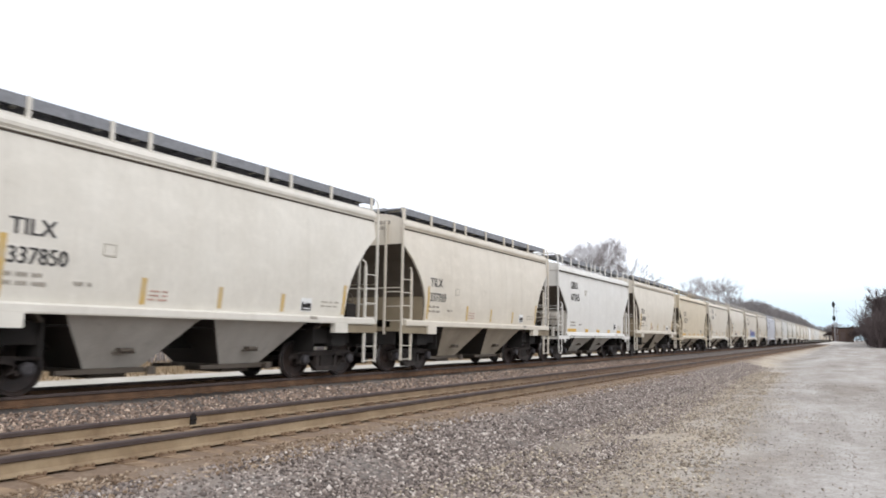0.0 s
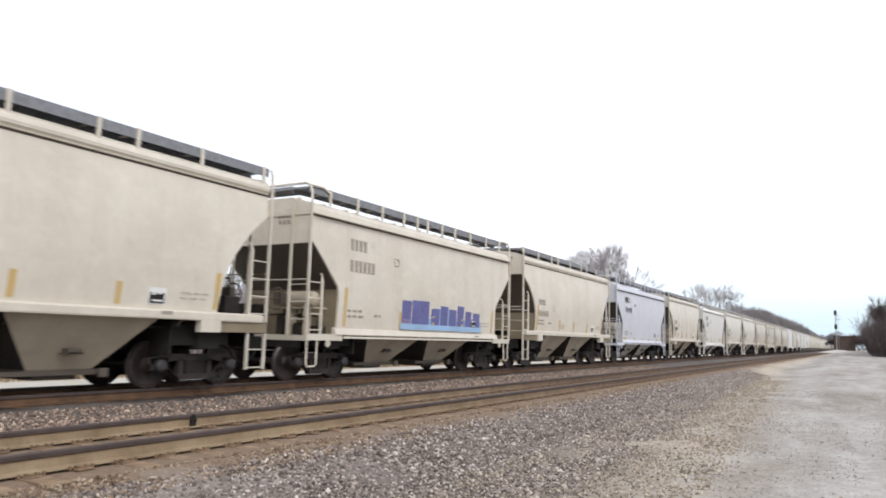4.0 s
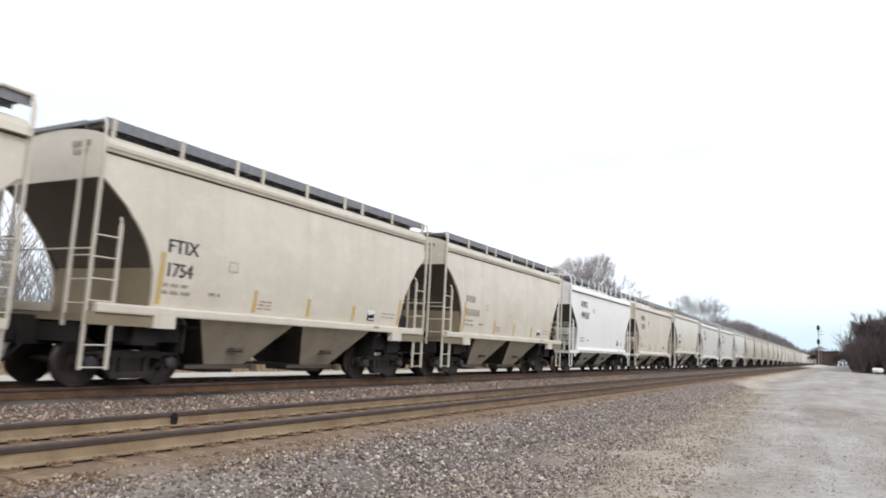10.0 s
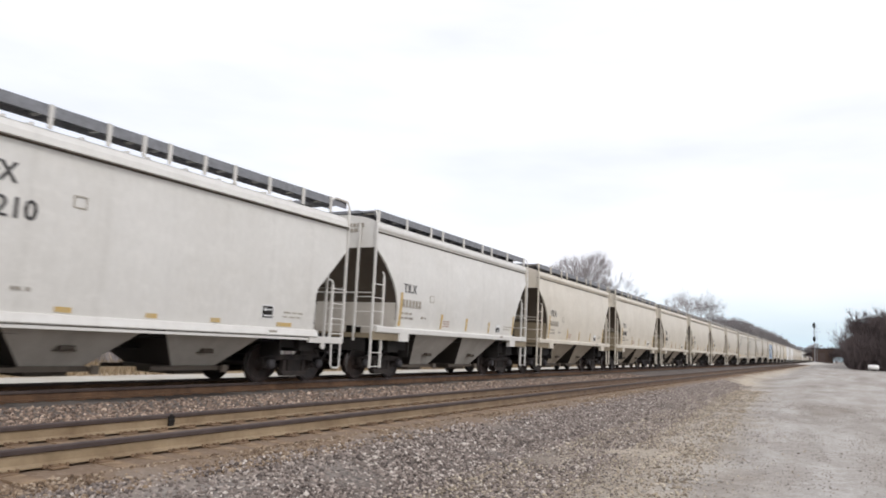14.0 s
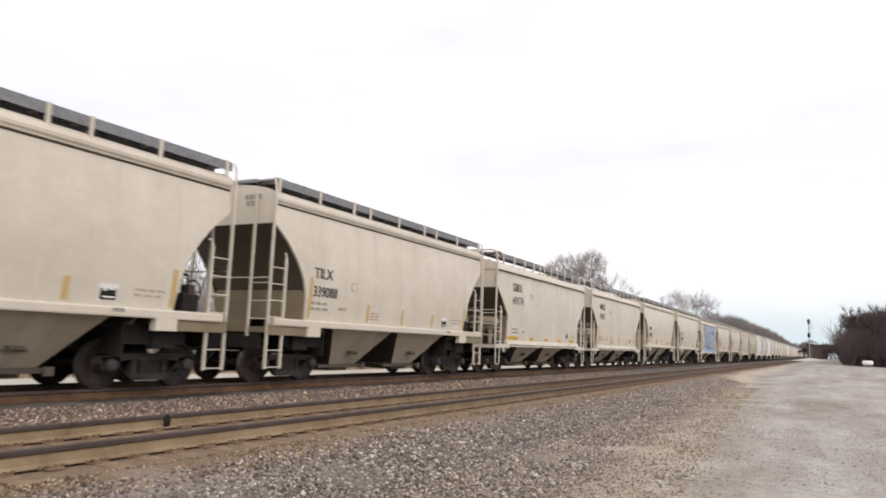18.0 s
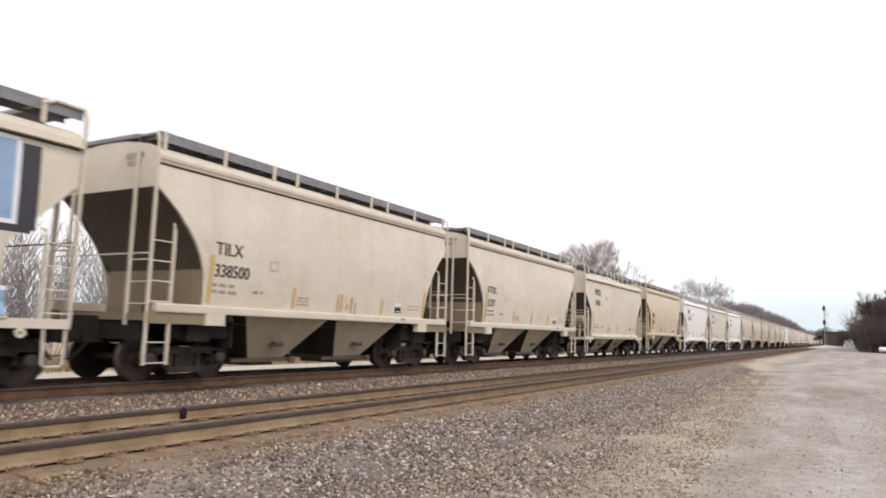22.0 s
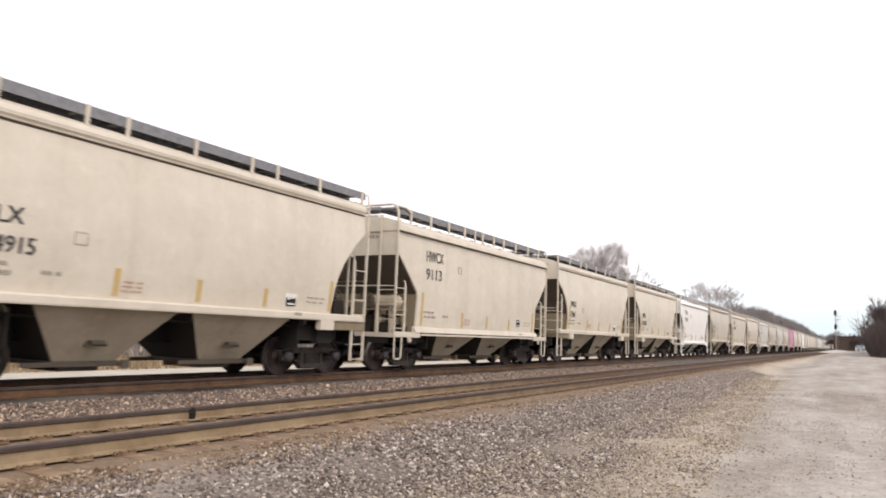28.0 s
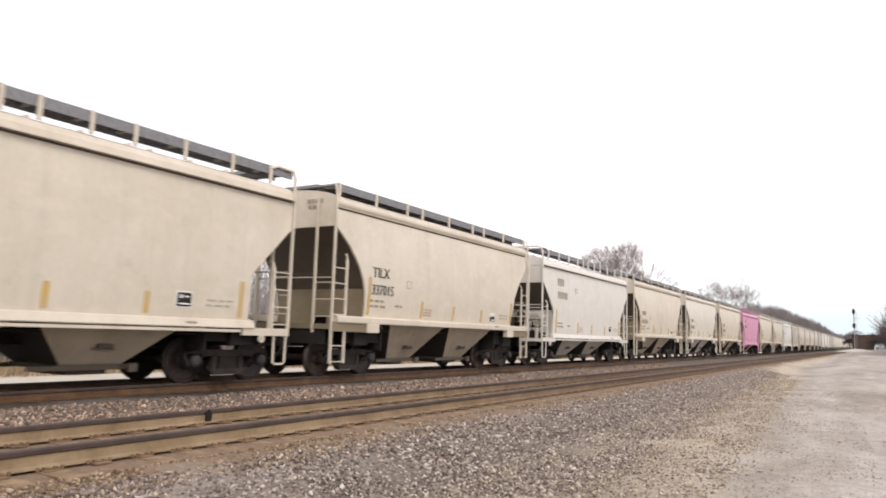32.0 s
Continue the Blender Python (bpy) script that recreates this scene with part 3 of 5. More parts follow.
def body_mesh(kind, sx):
    s = Shape()
    zs = sorted({CUT[kind][-1][0] + 0.13 * i for i in range(20)} | {z for z, _ in CUT[kind]})
    ny = 10
    if sx:
        v = []
        for z in zs:
            a = inset(kind, z)
            v += [(sx * side_x(kind, z), (-HB + a) + (2 * HB - 2 * a) * i / ny, z) for i in range(ny + 1)]
        w = ny + 1
        s.add(v, [(j * w + i, j * w + i + 1, (j + 1) * w + i + 1, (j + 1) * w + i) for j in range(len(zs) - 1) for i in range(ny)])
        # side edge flange, turned inwards
        for e in (0, ny):
            n = len(s.v)
            for z in zs:
                yy = (-1 if e == 0 else 1) * (HB - inset(kind, z))
                s.v.append((sx * (side_x(kind, z) - 0.06), yy, z))
            for j in range(len(zs) - 1):
                s.f.append((j * w + e, n + j, n + j + 1, (j + 1) * w + e))
                s.m.append(0)
    return s.mesh("side_sheet", PAINTS["beige"], smooth=False)


def end_mesh(kind, sy):
    zc, top = ZC[kind], EAVE[kind]
    s = Shape()
    if kind == "round":   # one arched sheet up to the roof
        edge = [(side_x(kind, z) - 0.004, z) for z in (zc, (zc + top) / 2, top)] + [(x + 0.004, z + 0.012) for x, z in ARCH]
        edge += [(-x, z) for x, z in reversed(edge)]
        y0, y1 = sorted((sy * (HB - 0.012), sy * (HB - 0.034)))
        return s.bar(edge, y0, y1).mesh("end_sheet", PAINTS["beige"])
    zs = (zc, (zc + top) / 2, top)
    ex = [(x, sy * (HB - d), z) for d in (0.012, 0.03) for z in zs for x in (-side_x(kind, z) + 0.004, side_x(kind, z) - 0.004)]
    s.add(ex, [(0, 1, 3, 2), (2, 3, 5, 4), (6, 8, 9, 7), (8, 10, 11, 9), (0, 6, 7, 1), (4, 5, 11, 10), (0, 2, 8, 6), (2, 4, 10, 8), (1, 7, 9, 3), (3, 9, 11, 5)])
    return s.mesh("end_sheet", PAINTS["beige"])


def slope_mesh(kind, sy):
    """The sloped end sheet over the truck."""
    s = Shape()
    zc = ZC[kind]
    line = [(0.012, zc), (0.58, 3.3), (1.02, 2.72), (1.27, 2.29), (2.2, 1.22)] if kind == "round" else [(0.012, zc), (2.3, 1.22)]
    v, f = [], []
    for d, z in line:
        x = side_x(kind, z) - 0.014
        y = sy * (HB - d)
        v += [(-x, y, z), (x, y, z), (x, y - sy * 0.03, z + 0.03), (-x, y - sy * 0.03, z + 0.03)]
    for i in range(len(line) - 1):
        a = 4 * i
        f += [(a + k, a + (k + 1) % 4, a + 4 + (k + 1) % 4, a + 4 + k) for k in range(4)]
    f += [(0, 1, 2, 3), tuple(4 * len(line) - 4 + k for k in range(4))]
    return s.add(v, f).mesh("slope_sheet", PAINTS["beige"])


def roof_mesh(kind):
    z = EAVE[kind]
    e = side_x(kind, z)
    if kind == "round":
        ring = [(e + 0.05, z - 0.005), (e + 0.055, z + 0.012)] + ARCH
        ring = ring + [(-x, h) for x, h in reversed(ring)] + [(-e, z - 0.005), (e, z - 0.005)]
        return Shape().bar(ring, -HB + 0.03, HB - 0.03).mesh("roof", PAINTS["beige"])
    up = (4.5 + LIFT[kind] - z) / 0.44
    ring = [(e + 0.12, z - 0.005), (e + 0.12, z + 0.02), (e + 0.035, z + 0.03), (e + 0.025, z + 0.14 * up), (e - 0.06, z + 0.26 * up), (1.2, z + 0.36 * up), (0.7, z + 0.42 * up), (0.25, z + 0.44 * up)]
    ring = ring + [(-x, h) for x, h in reversed(ring)] + [(-e, z - 0.005), (e, z - 0.005)]
    return Shape().bar(ring, -HB - 0.015, HB + 0.015).mesh("roof", PAINTS["beige"])


def hatch_mesh():
    s = Shape()
    s.bar([(-0.34, 4.49), (-0.34, 4.6), (-0.27, 4.68), (0.27, 4.68), (0.34, 4.6), (0.34, 4.49)], -1.2, 1.2)
    for y in (-1.0, 0.0, 1.0):
        s.box(-0.36, 0.36, y - 0.03, y + 0.03, 4.52, 4.71)
    return s.mesh("hatch_cover", PAINTS["beige"])


def board_mesh(over):
    s = Shape()
    for x in (0.92, 1.03, 1.14, 1.25, 1.36):
        s.box(x, x + 0.085, -HB - over, HB + over, 4.705, 4.735)
    s.box(0.905, 0.92, -HB - over, HB + over, 4.60, 4.755)
    s.box(1.445, 1.46, -HB - over, HB + over, 4.575, 4.77)
    for i in range(9):
        y = -HB - over + (2 * HB + 2 * over) * i / 8
        s.box(0.91, 1.455, y - 0.02, y + 0.02, 4.68, 4.706)
    return s.mesh("running_board", BOARD)


def cross_mesh(sy, over):
    y0, y1 = sorted((sy * (HB + over), sy * (HB + over - 0.6)))
    s = Shape()
    ring = [(y0, 4.68), (y0 + 0.02, 4.68), (y0 + 0.02, 4.71), (y1 - 0.02, 4.71), (y1 - 0.02, 4.68), (y1, 4.68), (y1, 4.765), (y1 - 0.02, 4.765), (y1 - 0.02, 4.735), (y0 + 0.02, 4.735), (y0 + 0.02, 4.765), (y0, 4.765)]
    s.slab(ring, -0.9, 0.9)
    return s.mesh("cross_walkway", BOARD)


def support_mesh(sx):
    s = Shape()
    a, b = sorted((sx * 1.462, sx * 1.505))
    s.box(a, b, -0.035, 0.035, 4.36, 4.775)
    a, b = sorted((sx * 0.9, sx * 1.47))
    s.box(a, b, -0.025, 0.025, 4.655, 4.69)
    return s.mesh("board_support", PAINTS["beige"])


def sill_mesh(kind, sx):
    s = Shape()
    if kind == "round":
        ring = [(1.5, 1.36), (1.66, 1.36), (1.67, 1.39), (1.67, 1.50), (1.63, 1.53), (1.5, 1.54)]
        s.bar([(sx * x, z) for x, z in ring], -HB + 0.1, HB - 0.1)
        for sy in (-1, 1):
            y0, y1 = sorted((sy * 3.85, sy * 4.35))
            a, b = sorted((sx * 1.52, sx * 1.68))
            s.box(a, b, y0, y1, 1.13, 1.38)
    else:
        ring = [(1.5, 1.14), (1.64, 1.14), (1.65, 1.16), (1.60, 1.30), (1.5, 1.33)]
        s.bar([(sx * x, z) for x, z in ring], -HB + 1.0, HB - 1.0)
        a, b = sorted((sx * 1.46, sx * 1.62))
        s.box(a, b, -4.3, 4.3, 1.06, 1.115)
    return s.mesh("side_sill", PAINTS["beige"])


def platform_mesh(kind, sy):
    """The end sill with its platform over the truck."""
    s = Shape()
    y0, y1 = sorted((sy * (HB - 1.25), sy * (HB + 0.06)))
    g = 0.2 if kind == "round" else 0.0
    s.box(-1.6, 1.6, y0, y1, 1.06 + g, 1.12 + g)
    y0, y1 = sorted((sy * (HB - 0.04), sy * (HB + 0.06)))
    s.box(-1.6, 1.6, y0, y1, 0.99 + g, 1.12 + g)
    for sx in (-1, 1):
        a, b = sorted((sx * 1.56, sx * 1.62))
        y0, y1 = sorted((sy * (HB - 1.3), sy * (HB + 0.06)))
        s.box(a, b, y0, y1, 1.14 if kind == "round" else 1.0, 1.16 + 1.1 * g)
    if kind == "angled":
        for sx in (-1, 1):   # tow lugs
            s.lathe([(sx * 1.58, 0.03), (sx * 1.58, 0.085), (sx * 1.62, 0.085), (sx * 1.62, 0.03)], sy * (HB - 0.75), 0.93, 12)
            a, b = sorted((sx * 1.585, sx * 1.615))
            s.box(a, b, sy * (HB - 0.75) - 0.04, sy * (HB - 0.75) + 0.04, 0.96, 1.03)
    return s.mesh("end_platform", PAINTS["beige"])


def panel_mesh(kind, sy):
    """The upright sheet under the slope sheet, open in the middle over the draft gear."""
    y = HB - (1.27 if kind == "round" else 1.13)
    top = 2.27 if kind == "round" else 2.3
    h = 1.55 if kind == "round" else 2.05
    b = 1.32 if kind == "round" else 1.12
    x = side_x(kind, 1.7) - 0.07
    ring = [(-x, b), (-0.28, b), (-0.28, h), (0.28, h), (0.28, b), (x, b), (x, top), (-x, top)]
    y0, y1 = sorted((sy * y, sy * (y - 0.02)))
    return Shape().bar(ring, y0, y1).mesh("shear_panel", PAINTS["beige"])


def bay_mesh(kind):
    """One hopper: dusty side sheets, and slope sheets with their underside shade painted in."""
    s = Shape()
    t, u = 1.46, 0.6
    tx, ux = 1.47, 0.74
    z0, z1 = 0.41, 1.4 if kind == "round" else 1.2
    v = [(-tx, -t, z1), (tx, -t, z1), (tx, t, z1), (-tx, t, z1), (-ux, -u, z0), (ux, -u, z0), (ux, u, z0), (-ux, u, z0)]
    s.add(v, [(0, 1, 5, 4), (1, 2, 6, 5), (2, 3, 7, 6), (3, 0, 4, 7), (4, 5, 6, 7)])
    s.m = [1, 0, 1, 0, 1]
    return s.mesh("hopper_bay", PAINTS["beige"], PAINTS["bay_shade"])


def bracket_mesh(sx):
    a, b = sorted((sx * 1.0, sx * 1.16))
    s = Shape().box(a, b, -0.14, 0.14, 0.71, 0.79, bev=0.02)
    s.box(min(a, b), max(a, b) - 0.05, -0.2, 0.2, 0.685, 0.712)
    return s.mesh("vibrator_bracket", PAINTS["grimy"])


def gate_mesh():
    s = Shape()
    s.box(-0.8, 0.8, -0.66, 0.66, 0.33, 0.41)
    for x in (-0.8, 0.74):
        s.box(x, x + 0.06, -1.15, 0.78, 0.31, 0.39)
    s.rod([(-0.98, 0.7, 0.35), (0.98, 0.7, 0.35)], 0.04, 8)
    for x in (-0.98, 0.91):
        s.box(x, x + 0.07, 0.62, 0.78, 0.27, 0.43)
    s.box(-0.6, 0.6, -0.4, 0.4, 0.22, 0.33)
    return s.mesh("outlet_gate", PAINTS["grimy"])


def centre_mesh(kind):
    g = 0.2 if kind == "round" else 0.0
    s = Shape().box(-0.2, 0.2, -6.0, 6.0, 0.74, 1.06 + g)
    for sy in (-1, 1):   # end sills
        a, b = sorted((sy * (HB - 0.1), sy * (HB + 0.02)))
        s.box(-1.3, 1.3, a, b, 0.82, 0.985 + g)
    return s.mesh("centre_sill", BLACK)


def body_bolster_mesh(kind, sy):
    """Cross beam over the truck, with side webs and the sheet towards the hopper."""
    g = 0.2 if kind == "round" else 0.0
    tc = 4.3 if kind == "round" else TC
    s = Shape().box(-1.45, 1.45, sy * tc - 0.3, sy * tc + 0.25, 0.80, 1.055 + g)
    for x in (-1.3, 1.22):
        a, b = sorted((sy * (tc - 0.93), sy * (tc + 0.62)))
        s.box(x, x + 0.08, a, b, 0.86, 1.055 + g)
    a, b = sorted((sy * (tc - 0.95), sy * (tc - 0.9)))
    s.box(-1.4, 1.4, a, b, 0.66, 1.1 + g)
    return s.mesh("body_bolster", BLACK)


def brake_rod_mesh(kind):
    g = 0.2 if kind == "round" else 0.0
    return Shape().rod([(1.25, -5.2, 0.98 + g), (1.25, -3.4, 0.98 + g), (1.2, 3.2, 1.0 + g), (1.25, 5.2, 0.98 + g)], 0.02, 6).mesh("train_line_pipe", BLACK)


def coupler_mesh(sy):
    s = Shape()
    y0, y1 = sorted((sy * 5.9, sy * 6.2))
    s.box(-0.07, 0.07, y0, y1, 0.79, 0.93)
    y0, y1 = sorted((sy * 6.18, sy * 6.36))
    s.box(-0.15, 0.10, y0, y1, 0.72, 1.0, bev=0.04)
    y0, y1 = sorted((sy * 6.2, sy * 6.42))
    s.box(0.06, 0.17, y0, y1, 0.74, 0.98, bev=0.03)
    return s.mesh("coupler", TRUCK)


def hose_mesh(sy):
    return Shape().rod([(0.28, sy * 5.95, 0.78), (0.3, sy * 6.1, 0.6), (0.25, sy * 6.25, 0.44), (0.1, sy * 6.37, 0.42)], 0.025, 6).mesh("air_hose", BLACK)


def ladder_mesh(kind, sx, sy):
    """Corner post, side ladder, end ladder and stirrup at one corner."""
    s = Shape()
    yo = sy * (HB + 0.05)
    xo = sx * 1.58
    r = 0.032

    def post(x, y, z0, z1):
        s.box(min(x - r, x + r), x + r, y - 0.022, y + 0.022, z0, z1)
    yi = sy * (HB - 0.46)
    low = 0.36 if kind == "round" else 1.05
    up = LIFT[kind]
    post(xo, yo, low, 4.28 + up)
    s.rod([(xo, yo, 4.26 + up), (sx * 1.56, yo, 4.6 + up), (sx * 1.5, yo, 4.74 + up)], 0.028, 6)
    top = 2.95 if kind == "round" else 2.5
    post(xo, yi, low, top)
    s.rod([(xo, yi, top), (xo - sx * 0.02, yi, top + 0.1), (xo - sx * 0.09, yi - sy * 0.05, top + 0.14)], 0.024, 6)
    z = 0.40 if kind == "round" else 1.25
    while z < top:
        s.rod([(xo, yo, z), (xo, yi, z)], 0.014, 5)
        z += 0.385
    xe = sx * 0.98
    post(xe, yo, 1.1, 4.45)
    z = 1.5
    while z < 2.75 if kind == "round" else z < 2.5:
        s.rod([(xe, yo, z), (xo, yo, z)], 0.014, 5)
        z += 0.42
    s.rod([(-1.5, yo, 2.46), (1.5, yo, 2.46)], 0.016, 5)
    if kind == "angled":   # stirrup step
        s.rod([(xo, yo - sy * 0.04, 1.02), (xo, yo - sy * 0.05, 0.42), (xo, yo - sy * 0.1, 0.38), (xo, yo - sy * 0.34, 0.38), (xo, yo - sy * 0.4, 0.42), (xo, yo - sy * 0.42, 1.02)], 0.026, 6)
    return s.mesh("corner_ladder", PAINTS["beige"])


def rail_loop_mesh(sy):
    """Bent handrail over the roof's end."""
    y = sy * (HB + 0.05)
    s = Shape().rod([(1.58, y, 4.2), (1.57, y, 4.62), (1.5, y, 4.78), (1.36, y, 4.84), (-1.36, y, 4.84), (-1.5, y, 4.78), (-1.57, y, 4.62), (-1.58, y, 4.2)], 0.036, 8)
    s.rod([(1.5, y, 4.78), (1.49, y - sy * 0.5, 4.8), (1.49, y - sy * 0.75, 4.7)], 0.03, 6)
    return s.mesh("end_handrail", PAINTS["beige"])


def brake_wheel_mesh(sy):
    s = Shape()
    n = 16
    y = sy * (HB + 0.02)
    ring = [(0.55 + 0.27 * math.cos(2 * math.pi * i / n), y, 2.0 + 0.27 * math.sin(2 * math.pi * i / n)) for i in range(n + 1)]
    s.rod(ring, 0.02, 5)
    for i in range(0, n, 4):
        s.rod([(0.55, y, 2.0), ring[i]], 0.014, 4)
    y0, y1 = sorted((y - sy * 0.05, y - sy * 0.22))
    s.box(0.42, 0.68, y0, y1, 1.84, 2.16, bev=0.03)
    return s.mesh("brake_wheel", PAINTS["grimy"])


def reservoir_mesh(kind):
    """Air tank across the end platform, on a saddle under the slope sheet."""
    s = Shape()
    y, z = (HB - 0.62, 1.44) if kind == "round" else (-HB + 0.5, 2.02)
    x0, x1 = (-0.85, 0.75) if kind == "round" else (0.35, 1.42)
    prof = [(x0, 0.0), (x0 + 0.01, 0.12), (x0 + 0.07, 0.22), (x0 + 0.12, 0.24), (x1 - 0.12, 0.24), (x1 - 0.07, 0.22), (x1 - 0.01, 0.12), (x1, 0)]
    k = 1.0 if kind == "round" else 0.8
    s.lathe([(x, r * k) for x, r in prof], y, z, 16)
    for x in (x0 + 0.28, x1 - 0.3):
        s.box(x - 0.03, x + 0.03, y - 0.13, y + 0.13, 1.12, z - 0.17 * k)
        s.lathe([(x - 0.025, 0.235 * k), (x - 0.025, 0.255 * k), (x + 0.025, 0.255 * k), (x + 0.025, 0.235 * k)], y, z, 16)
    if kind == "angled":   # shelf that carries the tank
        s.box(x0 - 0.05, x1 + 0.05, y - 0.16, y + 0.3, 1.78, 1.81)
    return s.mesh("brake_reservoir", TRUCK)


def valve_mesh(kind):
    """Control valve, retainer box and pipes on the platform."""
    s = Shape()
    sy = 1 if kind == "round" else -1

    def box(x0, x1, a, b, z0, z1, bev=0.04):
        ya, yb = sorted((sy * a, sy * b))
        s.box(x0, x1, ya, yb, z0, z1, bev=bev)
    if kind == "round":
        box(0.95, 1.28, HB - 0.85, HB - 0.45, 1.12, 1.72)
        s.rod([(1.1, HB - 0.6, 1.7), (1.1, HB - 0.62, 2.1), (0.5, HB - 0.75, 2.3), (-0.8, HB - 0.75, 2.3)], 0.03, 6)
        s.rod([(0.95, HB - 0.65, 1.4), (0.7, HB - 0.62, 1.46)], 0.03, 6)
        box(-1.3, -0.95, HB - 0.8, HB - 0.5, 1.12, 1.9)
        box(0.2, 0.5, HB - 0.4, HB - 0.15, 1.12, 1.5)
        s.rod([(0.35, HB - 0.28, 1.5), (0.35, HB - 0.3, 2.5), (0.3, HB - 0.36, 2.9)], 0.022, 6)
    else:
        box(0.75, 1.05, HB - 0.75, HB - 0.4, 1.12, 1.42)
        box(1.1, 1.4, HB - 0.9, HB - 0.6, 1.12, 1.36)
        box(0.25, 0.45, HB - 0.6, HB - 0.35, 1.12, 1.6)
        box(-1.2, -0.7, HB - 0.9, HB - 0.4, 1.12, 1.9)
        s.rod([(0.9, -HB + 0.55, 1.4), (0.9, -HB + 0.55, 1.78)], 0.03, 6)
        s.rod([(1.25, -HB + 0.75, 1.34), (1.2, -HB + 0.8, 1.6), (0.3, -HB + 0.85, 1.65), (-0.8, -HB + 0.7, 1.62)], 0.025, 6)
        s.rod([(1.3, -HB + 0.3, 1.12), (1.32, -HB + 0.28, 1.55), (0.9, -HB + 0.24, 1.6)], 0.018, 6)
    return s.mesh("brake_valve", TRUCK)


def frame_mesh(sx):
    """Cast side frame with pedestals, bottom chord and bearing caps."""
    s = Shape()
    x0, x1 = sorted((sx * 0.94, sx * 1.07))
    s.slab([(-1.12, 0.60), (-0.62, 0.68), (0.62, 0.68), (1.12, 0.60), (1.12, 0.48), (0.7, 0.52), (0.55, 0.55), (-0.55, 0.55), (-0.7, 0.52), (-1.12, 0.48)], x0, x1)
    s.slab([(-0.40, 0.16), (0.40, 0.16), (0.46, 0.28), (-0.46, 0.28)], x0 - 0.02, x1 + 0.02)
    for a in (-1, 1):
        q = [(a * 0.40, 0.17), (a * 0.74, 0.50), (a * 0.90, 0.52), (a * 0.46, 0.28)]
        s.slab(q if a > 0 else q[::-1], x0, x1)
        q = [(a * 0.30, 0.26), (a * 0.42, 0.26), (a * 0.40, 0.58), (a * 0.31, 0.58)]
        s.slab(q if a > 0 else q[::-1], x0, x1)
        s.slab([(a * 0.89 - 0.16, 0.36), (a * 0.89 + 0.16, 0.36), (a * 0.89 + 0.2, 0.6), (a * 0.89 - 0.2, 0.6)], x0, x1)
        xs = [sx * v for v in (1.0, 1.0, 1.16, 1.19, 1.19)]
        s.lathe(list(zip(xs, (0.0, 0.125, 0.12, 0.07, 0.0))), a * 0.89, 0.457, 12, slot=1)
    return s.mesh("side_frame", FRAME, CAPS)


def bolster_mesh():
    s = Shape()
    s.box(-1.02, 1.02, -0.22, 0.22, 0.40, 0.62, bev=0.05)
    s.box(-0.2, 0.2, -0.2, 0.2, 0.6, 0.8)
    for sy in (-1, 1):
        s.box(-0.85, 0.85, sy * 0.36 - 0.05, sy * 0.36 + 0.05, 0.34, 0.44)
    return s.mesh("truck", TRUCK)


def spring_mesh(sx):
    """Coils side by side, as one ribbed block."""
    ring = []
    for k in range(11):
        ring.append((0.225 if k % 2 else 0.245, 0.28 + 0.027 * k))
    ring = [(y, z) for y, z in ring] + [(-y, z) for y, z in reversed(ring)]
    x0, x1 = sorted((sx * 0.93, sx * 1.075))
    return Shape().slab(ring, x0, x1).mesh("spring_group", TRUCK)


def wheelset_mesh():
    s = Shape()
    for sx in (-1, 1):
        prof = [(0.66, 0.1), (0.66, 0.40), (0.685, 0.487), (0.71, 0.485), (0.725, 0.462), (0.80, 0.455), (0.805, 0.40), (0.775, 0.375), (0.745, 0.18), (0.80, 0.13), (0.82, 0.09)]
        s.lathe([(sx * x, r) for x, r in prof], 0, 0, 28, slots=[0, 0, 0, 0, 1, 0, 0, 0, 0, 0])
        for j in range(3):   # cast marks and chalk on the plate
            a = 2.1 * j
            s.box(min(sx * 0.756, sx * 0.772), max(sx * 0.756, sx * 0.772), 0.28 * math.cos(a) - 0.03, 0.28 * math.cos(a) + 0.03, 0.28 * math.sin(a) - 0.012, 0.28 * math.sin(a) + 0.012)
    s.lathe([(-1.0, 0.08), (-0.6, 0.09), (0.6, 0.09), (1.0, 0.08)], 0, 0, 12)
    return s.mesh("wheelset", WHEEL, TREAD, smooth=False)


MESH = {}


def cached(key, make, *args):
    if key not in MESH:
        MESH[key] = make(*args)
    return MESH[key]


def glyph_mesh(text, kind, y0, z0, size, width=None):
    """Lettering laid on the curved side."""
    cu = bpy.data.curves.new("lettering", 'FONT')
    cu.body, cu.size, cu.resolution_u = text, size / 0.7, 2
    tmp = bpy.data.objects.new("lettering", cu)
    scene.collection.objects.link(tmp)
    me = bpy.data.meshes.new_from_object(tmp.evaluated_get(bpy.context.evaluated_depsgraph_get()))
    bpy.data.objects.remove(tmp)
    xs = [v.co.x for v in me.vertices]
    k = width / max(max(xs), 1e-6) if width else 1.0
    co = [(y0 + v.co.x * k, z0 + v.co.y) for v in me.vertices]
    faces = [tuple(p.vertices) for p in me.polygons]
    bpy.data.meshes.remove(me)
    s = Shape()
    for i, d in enumerate((-0.011, 0.011, 0.0)):   # a broad stroke
        s.add([(side_x(kind, z) + 0.009 + 0.0015 * i, y + d, z) for y, z in co], faces)
    me = bpy.data.meshes.new("lettering")
    me.from_pydata(s.v, [], s.f)
    me.materials.append(INK)
    me.update()
    return me


